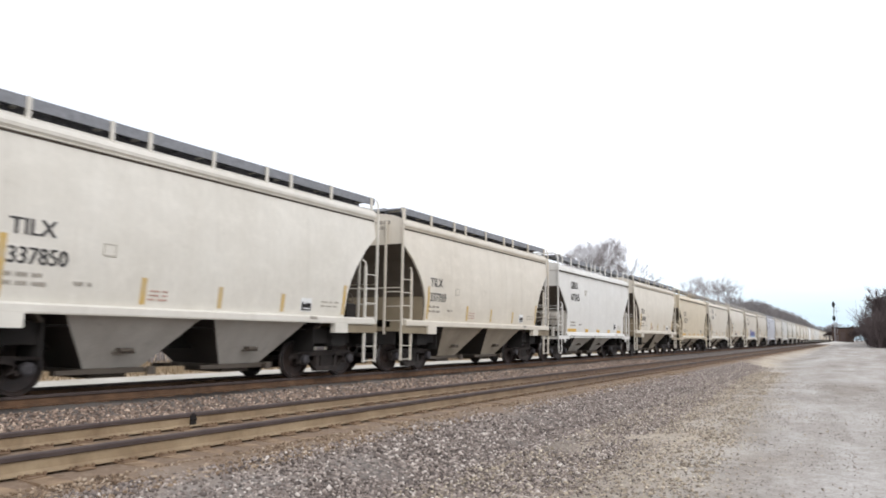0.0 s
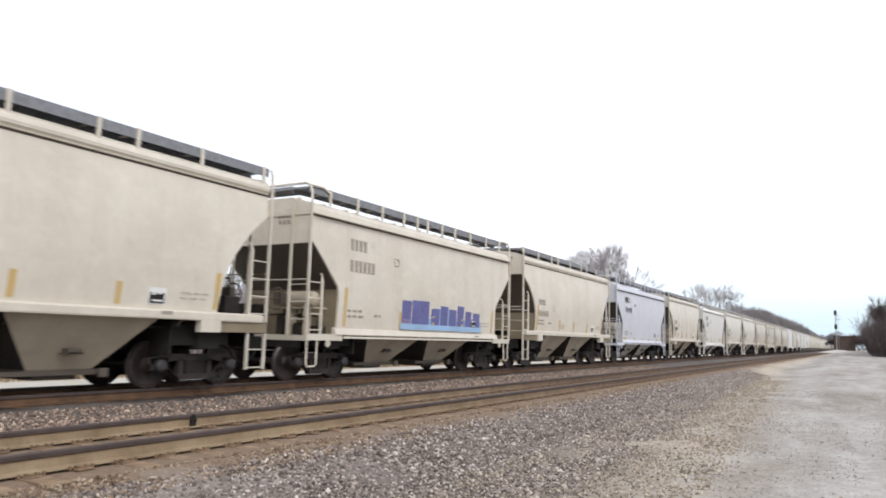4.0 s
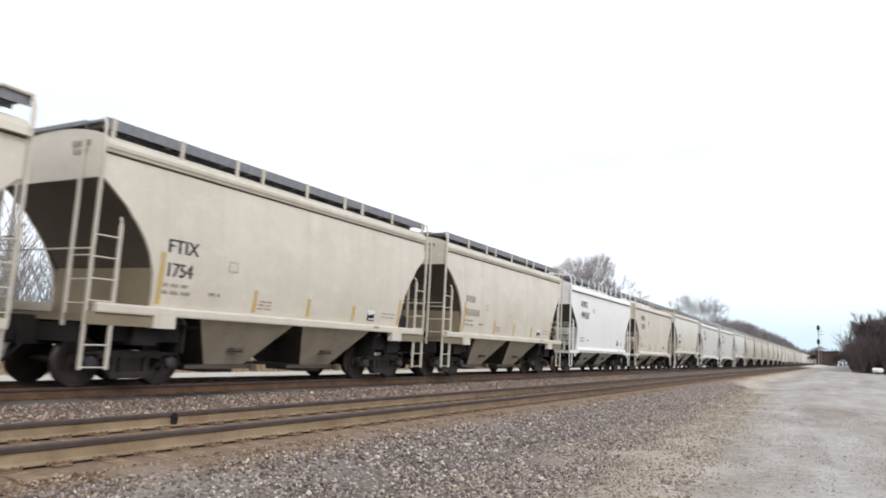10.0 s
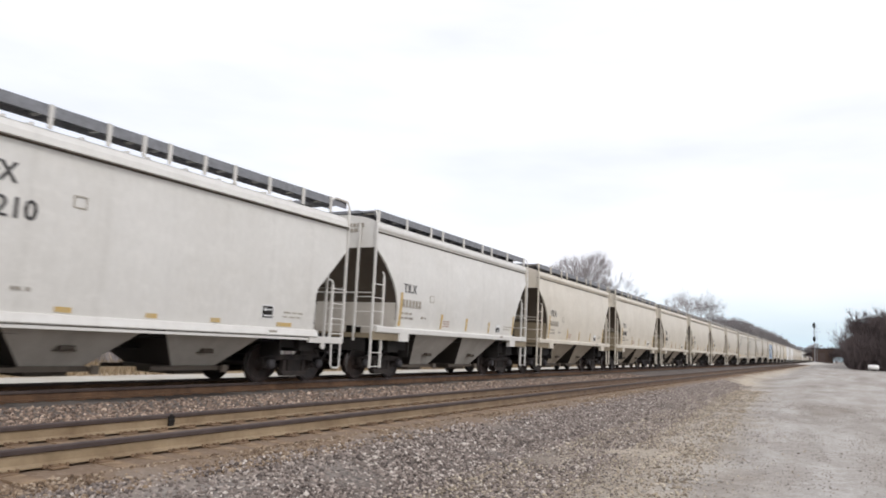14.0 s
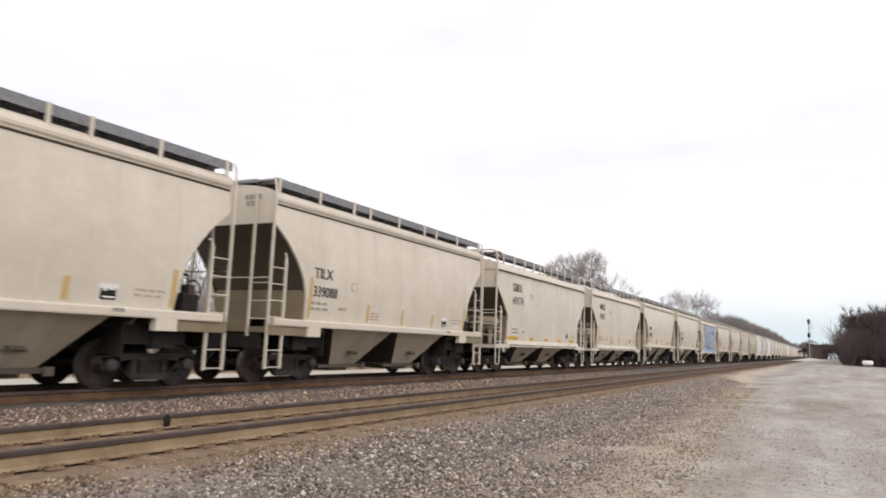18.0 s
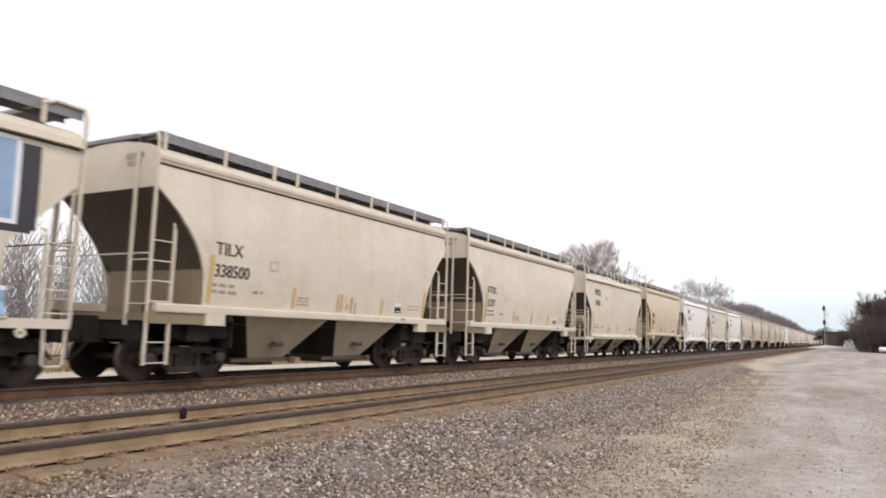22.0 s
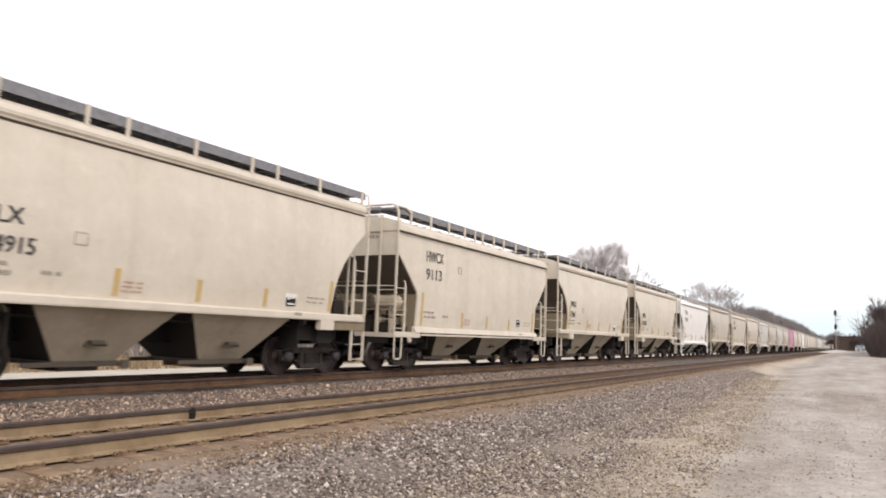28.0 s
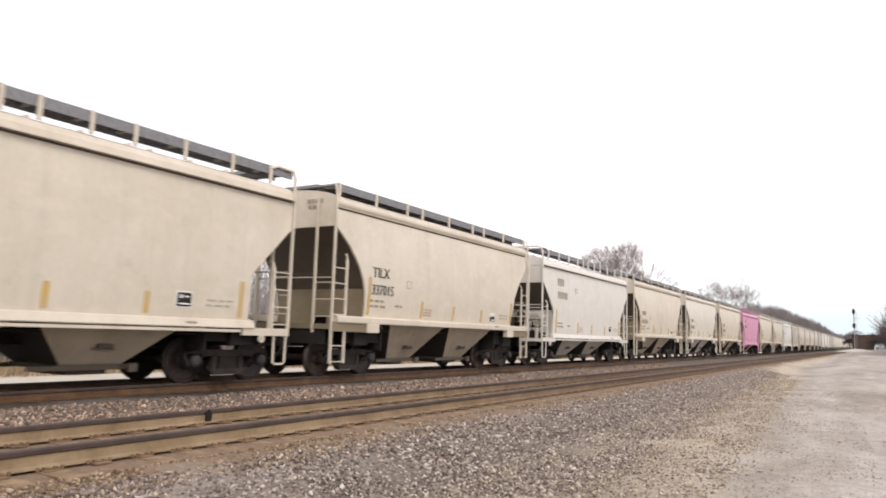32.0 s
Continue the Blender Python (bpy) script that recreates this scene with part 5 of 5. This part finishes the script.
spray(CAR[35], A, "graffiti_scrawl", "faint red sprayed scrawl", REDTEXT, [(0.0 + 0.19 * i, 0.05 + 0.19 * i + rng.uniform(0, 0.06), 1.5 + rng.uniform(0, 0.15), 1.75 + rng.uniform(0.05, 0.35)) for i in range(5)], 0.010)
CAR[34]["label"] = "beige covered hopper car with pale blue block graffiti"
CAR[7]["label"] = "beige covered hopper car with purple graffiti along the bottom"
CAR[6]["label"] = "beige covered hopper car with small black scrawl"


# ---- trees, brush and far things ----
def segments_mesh(name, segs, material, thin=0.0):
    s = Shape()
    for p, q, ra, rb in segs:
        d = (q - p).normalized()
        u = d.cross(Vector((0.3, 0.5, 0.8))).normalized()
        w = d.cross(u)
        n = 5 if ra > 0.08 else 3
        ra, rb = max(ra, thin), max(rb, thin)
        v = [p + (u * math.cos(6.2832 * i / n) + w * math.sin(6.2832 * i / n)) * ra for i in range(n)]
        v += [q + (u * math.cos(6.2832 * i / n) + w * math.sin(6.2832 * i / n)) * rb for i in range(n)]
        s.add(v, [(i, (i + 1) % n, n + (i + 1) % n, n + i) for i in range(n)])
    me = bpy.data.meshes.new(name)
    me.from_pydata(s.v, [], s.f)
    me.materials.append(material)
    me.update()
    return me


def fan_tree(seed, height, wide, label, material, depth=6, stem=0.2, thin=0.011, kids=(2, 2, 3)):
    """An open-grown bare tree: a short trunk that forks into limbs, which fork again into a round fan of twigs."""
    r = random.Random(seed)
    trunk, limbs = [], []

    def grow(p, d, length, rad, level):
        q = p
        for _ in range(2):
            d = (d + Vector((r.uniform(-1, 1), r.uniform(-1, 1), r.uniform(-0.5, 0.7))) * 0.11).normalized()
            e = q + d * length * 0.5
            limbs.append((q, e, rad, rad * 0.84))
            q, rad = e, rad * 0.84
        if level >= depth:
            for _ in range(5):
                e = (d + Vector((r.uniform(-1, 1), r.uniform(-1, 1), r.uniform(-0.5, 1.0))) * 0.55).normalized()
                h = q + e * length * r.uniform(0.4, 0.8)
                limbs.append((q, h, thin, thin * 0.7))
                e = (e + Vector((r.uniform(-1, 1), r.uniform(-1, 1), r.uniform(-0.5, 0.8))) * 0.3).normalized()
                limbs.append((h, h + e * length * r.uniform(0.4, 0.9), thin * 0.7, thin * 0.3))
            return
        for _ in range(r.choice(kids)):
            a = r.uniform(0, 6.283)
            turn = r.uniform(0.25, 0.62)
            e = (d + Vector((math.cos(a), math.sin(a), r.uniform(-0.2, 0.55))) * turn).normalized()
            grow(q, e, length * r.uniform(0.7, 0.92), max(rad * 0.66, thin), level + 1)
    p = Vector((0, 0, -0.4))
    for i in range(3):
        q = p + Vector((r.uniform(-0.12, 0.12), r.uniform(-0.12, 0.12), height * stem / 3 + 0.13))
        trunk.append((p, q, height * 0.024 * 0.9 ** i, height * 0.024 * 0.9 ** (i + 1)))
        p = q
    n = 5
    for i in range(n):
        a = 6.283 * (i + r.uniform(-0.3, 0.3)) / n
        out = r.uniform(0.35, 0.95) * wide
        grow(p - Vector((0, 0, r.uniform(0, 0.1) * height * stem)), Vector((math.cos(a) * out, math.sin(a) * out, 1)).normalized(), height * 0.2, height * 0.012, 1)
    grow(p, Vector((0.05, 0.05, 1)).normalized(), height * 0.22, height * 0.013, 1)
    k = height / max(q.z for _, q, _, _ in limbs)
    tree = new("bare_tree")
    tagged(tree, label, "tree", "bare trees by the railway")
    part("trunk", segments_mesh("trunk", [(p * k, q * k, a * k, b * k) for p, q, a, b in trunk], BARK), tree, "grey-brown trunk")
    part("crown", segments_mesh("crown", [(p * k, q * k, a, b) for p, q, a, b in limbs], material), tree, "leafless crown of fine twigs")
    return tree


far_label = "leafless tree in the line beyond the train"
DARKTWIG = plain("dark_twigs", (0.105, 0.08, 0.077), 0.95, 0, 0.35, 1.2, 0)
oak = fan_tree(16, 16.0, 0.66, "tall leafless tree with an open round crown", TWIG, 7, 0.13, 0.0105, (2, 2, 3))
oak.matrix_basis = pose(-28.8, 91.0, -0.85, 0, 0, 40) @ Matrix.Diagonal((0.8, 0.8, 0.99, 1))
elm = fan_tree(25, 16.6, 0.66, "leafless tree with spreading limbs", TWIG, 7, 0.1, 0.010, (2, 2, 2, 3))
elm.matrix_basis = pose(-24.8, 150.0, -0.85, 0, 0, 10) @ Matrix.Diagonal((0.78, 0.78, 0.98, 1))
ash = fan_tree(37, 11.5, 0.8, far_label, TWIG, 6, 0.16, 0.016, (2, 3, 3))
ash.matrix_basis = pose(-23.0, 160.0, -0.85)
rng = random.Random(9)
copy_thing(ash, pose(-31.0, 56.0, -0.85, 0, 0, 200) @ Matrix.Scale(0.85, 4))
copy_thing(ash, pose(-31.0, 99.0, -0.85, 0, 0, 150) @ Matrix.Scale(0.92, 4))
copy_thing(ash, pose(-27.5, 108.0, -0.85, 0, 0, 80) @ Matrix.Scale(0.64, 4))
# paler twig colour carries the haze of the far tree line
wood = fan_tree(61, 13.8, 1.2, far_label, plain("hazed_distant_twigs", (0.30, 0.278, 0.275), 0.95, 0, 0.3, 1.0, 0), 6, 0.14, 0.03, (2, 3, 3))
wood.matrix_basis = pose(-30.0, 268.0, -0.85)
y = 178.0
while y < 860:
    small = (0.52 + 0.64 * min(max((y - 185) / 70, 0), 1)) * (1 - 0.22 * min(max((y - 400) / 300, 0), 1))
    copy_thing(wood, pose(-30 + rng.uniform(-4, 3), y, -0.85, 0, 0, rng.uniform(0, 360)) @ Matrix.Scale(rng.uniform(0.88, 1.1) * small, 4))
    y += rng.uniform(4.2, 7) * (1 + y / 700)
for i in range(20):   # the end of the view
    copy_thing(wood, pose(-17 + 2.9 * i + rng.uniform(-2, 2), rng.uniform(420, 560), -0.6, 0, 0, rng.uniform(0, 360)) @ Matrix.Scale(rng.uniform(0.6, 0.85), 4))

shrub = fan_tree(52, 9.4, 0.8, "dense leafless tree in the thicket by the lot", DARKTWIG, 6, 0.1, 0.016, (2, 3, 3))
shrub.matrix_basis = pose(5.2, 122.0, 0.25, 0, 0, 20)
for i in range(30):
    x, yy = 5.2 + 17 * rng.random() ** 1.2, 112 + 70 * rng.random()
    copy_thing(shrub, pose(x + (yy - 112) * 0.05, yy, 0.25, 0, 0, rng.uniform(0, 360)) @ Matrix.Scale(rng.uniform(0.62, 0.8) + 0.028 * x, 4))


def thicket(name, label, count, x0, x1, y0, y1, h, seed, base, material=TWIG):
    """Brush too dense to count."""
    r = random.Random(seed)
    segs = []
    for _ in range(count):
        o = Vector((r.uniform(x0, x1), r.uniform(y0, y1), base))
        for _ in range(10):
            a = r.uniform(0, 6.283)
            d = Vector((math.cos(a) * 0.45, math.sin(a) * 0.45, 1)).normalized()
            p, ln, rad = o + Vector((r.uniform(-1, 1), r.uniform(-1, 1), 0)), h * r.uniform(0.35, 1.0), 0.03
            for _ in range(3):
                q = p + d * ln / 3
                segs.append((p, q, rad, rad * 0.7))
                for _ in range(3):
                    e = (d + Vector((r.uniform(-1, 1), r.uniform(-1, 1), r.uniform(-0.2, 0.8))) * 0.8).normalized()
                    segs.append((q, q + e * ln * r.uniform(0.15, 0.4), rad * 0.6, 0.008))
                p, rad = q, rad * 0.7
                d = (d + Vector((r.uniform(-1, 1), r.uniform(-1, 1), 0)) * 0.2).normalized()
    tagged(new(name, segments_mesh(name, segs, material, 0.012)), label, "brush", kind="stuff")


thicket("brush", "bare brush behind the far track", 340, -38, -29, -12, 75, 6.5, 3, -0.9)
thicket("thicket", "dark bare undergrowth along the lot", 760, 2.8, 15, 108, 160, 5.0, 4, 0.2, DARKTWIG)


def blades(name, label, count, x0, x1, y0, y1, h, seed):
    rr = np.random.default_rng(seed)
    x, yy = rr.uniform(x0, x1, count), y0 + (y1 - y0) * rr.random(count)
    zz = np.array([ground_z(a) for a in x])
    a = rr.uniform(0, 6.283, count)
    hh = h * rr.uniform(0.4, 1.2, count)
    dx, dy = np.cos(a) * 0.03, np.sin(a) * 0.03
    lx, ly = rr.normal(0, 0.12, count), rr.normal(0, 0.12, count)
    v = np.stack([np.stack([x - dx, yy - dy, zz], -1), np.stack([x + dx, yy + dy, zz], -1), np.stack([x + lx, yy + ly, zz + hh], -1)], 1).reshape(-1, 3)
    f = np.arange(count * 3).reshape(-1, 3)
    me = bpy.data.meshes.new(name)
    me.from_pydata(v.tolist(), [], f.tolist())
    me.materials.append(plain("dry_grass", (0.38, 0.29, 0.18), 0.9, 0, 0.4, 1.5, 0))
    tagged(new(name, me), label, "grass", kind="stuff")


blades("dry_grass", "dry tan grass beyond the far track", 26000, -32, -24.8, -8, 90, 0.42, 8)


def signal_mast():
    sig = new("railway_signal")
    tagged(sig, "tall railway signal mast with two dark heads", "signal")
    steel = plain("signal_grey_steel", (0.42, 0.43, 0.44), 0.5, 0.6)
    dark = plain("signal_black", (0.02, 0.022, 0.022), 0.6)
    part("mast", Shape().rod([(0, 0, 0), (0, 0, 8.2)], 0.07, 10).mesh("mast", steel), sig, "grey steel mast")
    part("base", Shape().box(-0.35, 0.35, -0.35, 0.35, -0.3, 0.5, bev=0.04).mesh("base", PAINTS["grey"]), sig, "concrete base")
    for z in (7.6, 4.9):
        s = Shape()
        n = 14
        ring = [(0.27 * math.cos(6.2832 * i / n), z + 0.55 * math.sin(6.2832 * i / n)) for i in range(n)]
        s.add([(x, -0.14, zz) for x, zz in ring] + [(x, -0.1, zz) for x, zz in ring],
              [(i, (i + 1) % n, n + (i + 1) % n, n + i) for i in range(n)] + [tuple(range(n)), tuple(range(n, 2 * n))])
        head = part("signal_head", s.mesh("signal_head", dark), sig, "black oval signal head")
        for dz in (-0.34, 0.0, 0.34):
            part("visor", Shape().rod([(0, -0.14, z + dz), (0, -0.42, z + dz - 0.02)], 0.11, 10).mesh("visor", dark), head)
    rungs = Shape()
    for i in range(22):
        rungs.box(0.16, 0.5, 0.1, 0.13, 0.5 + 0.33 * i, 0.53 + 0.33 * i)
    for x in (0.16, 0.48):
        rungs.box(x, x + 0.03, 0.1, 0.13, 0.3, 7.9)
    part("ladder", rungs.mesh("ladder", steel), sig)
    part("service_platform", Shape().box(-0.1, 1.0, -0.05, 0.05, 6.3, 6.36).mesh("service_platform", steel), sig)
    part("guard_rail", Shape().box(-0.1, 1.0, -0.4, -0.36, 6.9, 6.93).mesh("guard_rail", steel), sig)
    sig.matrix_basis = pose(-3.1, 158.0, 0.45)


signal_mast()


def equipment_hut():
    hut = new("equipment_hut")
    tagged(hut, "rust-brown flat-roofed equipment hut beside the signal", "hut")
    wall = plain("brown_hut_wall", (0.10, 0.065, 0.05), 0.8, 0, 0.4, 2)
    part("wall", Shape().box(-2.0, 2.0, -1.5, 1.5, -0.3, 2.9).mesh("wall", wall), hut)
    part("roof", Shape().box(-2.15, 2.15, -1.65, 1.65, 2.9, 3.05, bev=0.03).mesh("roof", BLACK), hut, "dark flat roof")
    part("door", Shape().box(-0.5, 0.45, -1.55, -1.503, 0.0, 2.1).mesh("door", plain("dark_door", (0.09, 0.06, 0.05), 0.6)), hut, "dark steel door")
    for i in range(9):
        x = -1.9 + 0.45 * i
        if abs(x) > 0.6:
            part("panel_rib", cached("rib", lambda: Shape().box(-0.03, 0.03, -1.53, -1.502, 0.0, 2.88).mesh("panel_rib", wall)), hut, at=pose(x, 0, 0))
    hut.matrix_basis = pose(-1.9, 176.0, 0.80)


equipment_hut()
for x, yy, k in ((-4.6, 178, 0.33), (0.6, 174, 0.36), (1.6, 180, 0.42), (-0.2, 184, 0.5)):
    copy_thing(shrub, pose(x, yy, 0.25, 0, 0, 90 * x) @ Matrix.Scale(k, 4))


def overpass():
    br = new("overpass")
    tagged(br, "pale concrete overpass far down the line", "bridge")
    pale = plain("pale_concrete", (0.62, 0.61, 0.58), 0.8, 0, 0.2, 0.6)
    part("deck", Shape().box(-60, 60, -5, 5, 7.6, 9.0).mesh("deck", pale), br)
    part("parapet", Shape().box(-60, 60, -5.2, -4.9, 9.0, 10.0).mesh("parapet", pale), br)
    for x in (-22, -3, 14, 34):
        part("pier", cached("pier", lambda: Shape().box(-0.8, 0.8, -4, 4, -1, 7.6).mesh("pier", pale)), br, at=pose(x, 0, 0))
    br.matrix_basis = pose(0, 760.0, 0)


overpass()


def white_tank():
    tank = new("storage_tank")
    tagged(tank, "small white rounded storage tank at the edge of the lot", "tank")
    prof = [(-0.9, 0.0), (-0.86, 0.25), (-0.7, 0.42), (0.7, 0.42), (0.86, 0.25), (0.9, 0.0)]
    part("shell", Shape().lathe(prof, 0, 0.75, 18).mesh("shell", PAINTS["white"], smooth=True), tank)
    for x in (-0.55, 0.55):
        part("leg", cached("tank_leg", lambda: Shape().box(-0.06, 0.06, -0.3, 0.3, 0, 0.45).mesh("leg", PAINTS["grey"])), tank, at=pose(x, 0, 0))
    tank.matrix_basis = pose(4.6, 108.0, 0.12) @ Matrix.Scale(0.72, 4)


white_tank()
mound = Shape()
for j in range(9):
    for i in range(25):
        a, r_ = 2 * math.pi * i / 24, j / 8
        mound.v.append((3.6 * r_ * math.cos(a), 2.2 * r_ * math.sin(a), 0.55 * (1 - r_ ** 2) ** 1.3 + 0.05 * noise.noise((i, j * 1.7, 3)) - 0.02))
for j in range(8):
    for i in range(24):
        mound.f.append((j * 25 + i, j * 25 + i + 1, (j + 1) * 25 + i + 1, (j + 1) * 25 + i))
        mound.m.append(0)
pile = new("gravel_mound", mound.mesh("gravel_mound", plain("pale_gravel", (0.58, 0.55, 0.5), 0.95, 0, 0.25, 3, 0.5), smooth=True))
tagged(pile, "low pale mound of gravel near the signal", "mound")
pile.matrix_basis = pose(-2.6, 150.0, 0.35)



def motions():
    for k, car, wheelsets, y in CARS:
        walk(car, [(t, pose(FAR_TRACK, y - SPEED * t, 0)) for t in (0, 8, 16, 24, 32)])
        # the wheels are keyed while the car is close
        near = (y - 12.0) / SPEED
        t0, t1 = max(0.0, near - 1.6), min(32.0, near + 1.2)
        if t0 >= t1 or k > 60:
            continue
        step = math.degrees(SPEED * 0.2 / 0.457) % 360
        step = step - 360 if step > 180 else step
        n = int((t1 - t0) / 0.2) + 1
        rows = [(t0 + 0.2 * i, step * i) for i in range(n + 1) if t0 + 0.2 * i < 31.9]
        rows = ([(0.0, 0.0)] if t0 > 0.05 else []) + rows
        rows.append((32.0, rows[-1][1]))
        for w in wheelsets:
            at = w.matrix_basis.translation.copy()
            walk(w, [(t, pose(*at, a)) for t, a in rows])


motions()
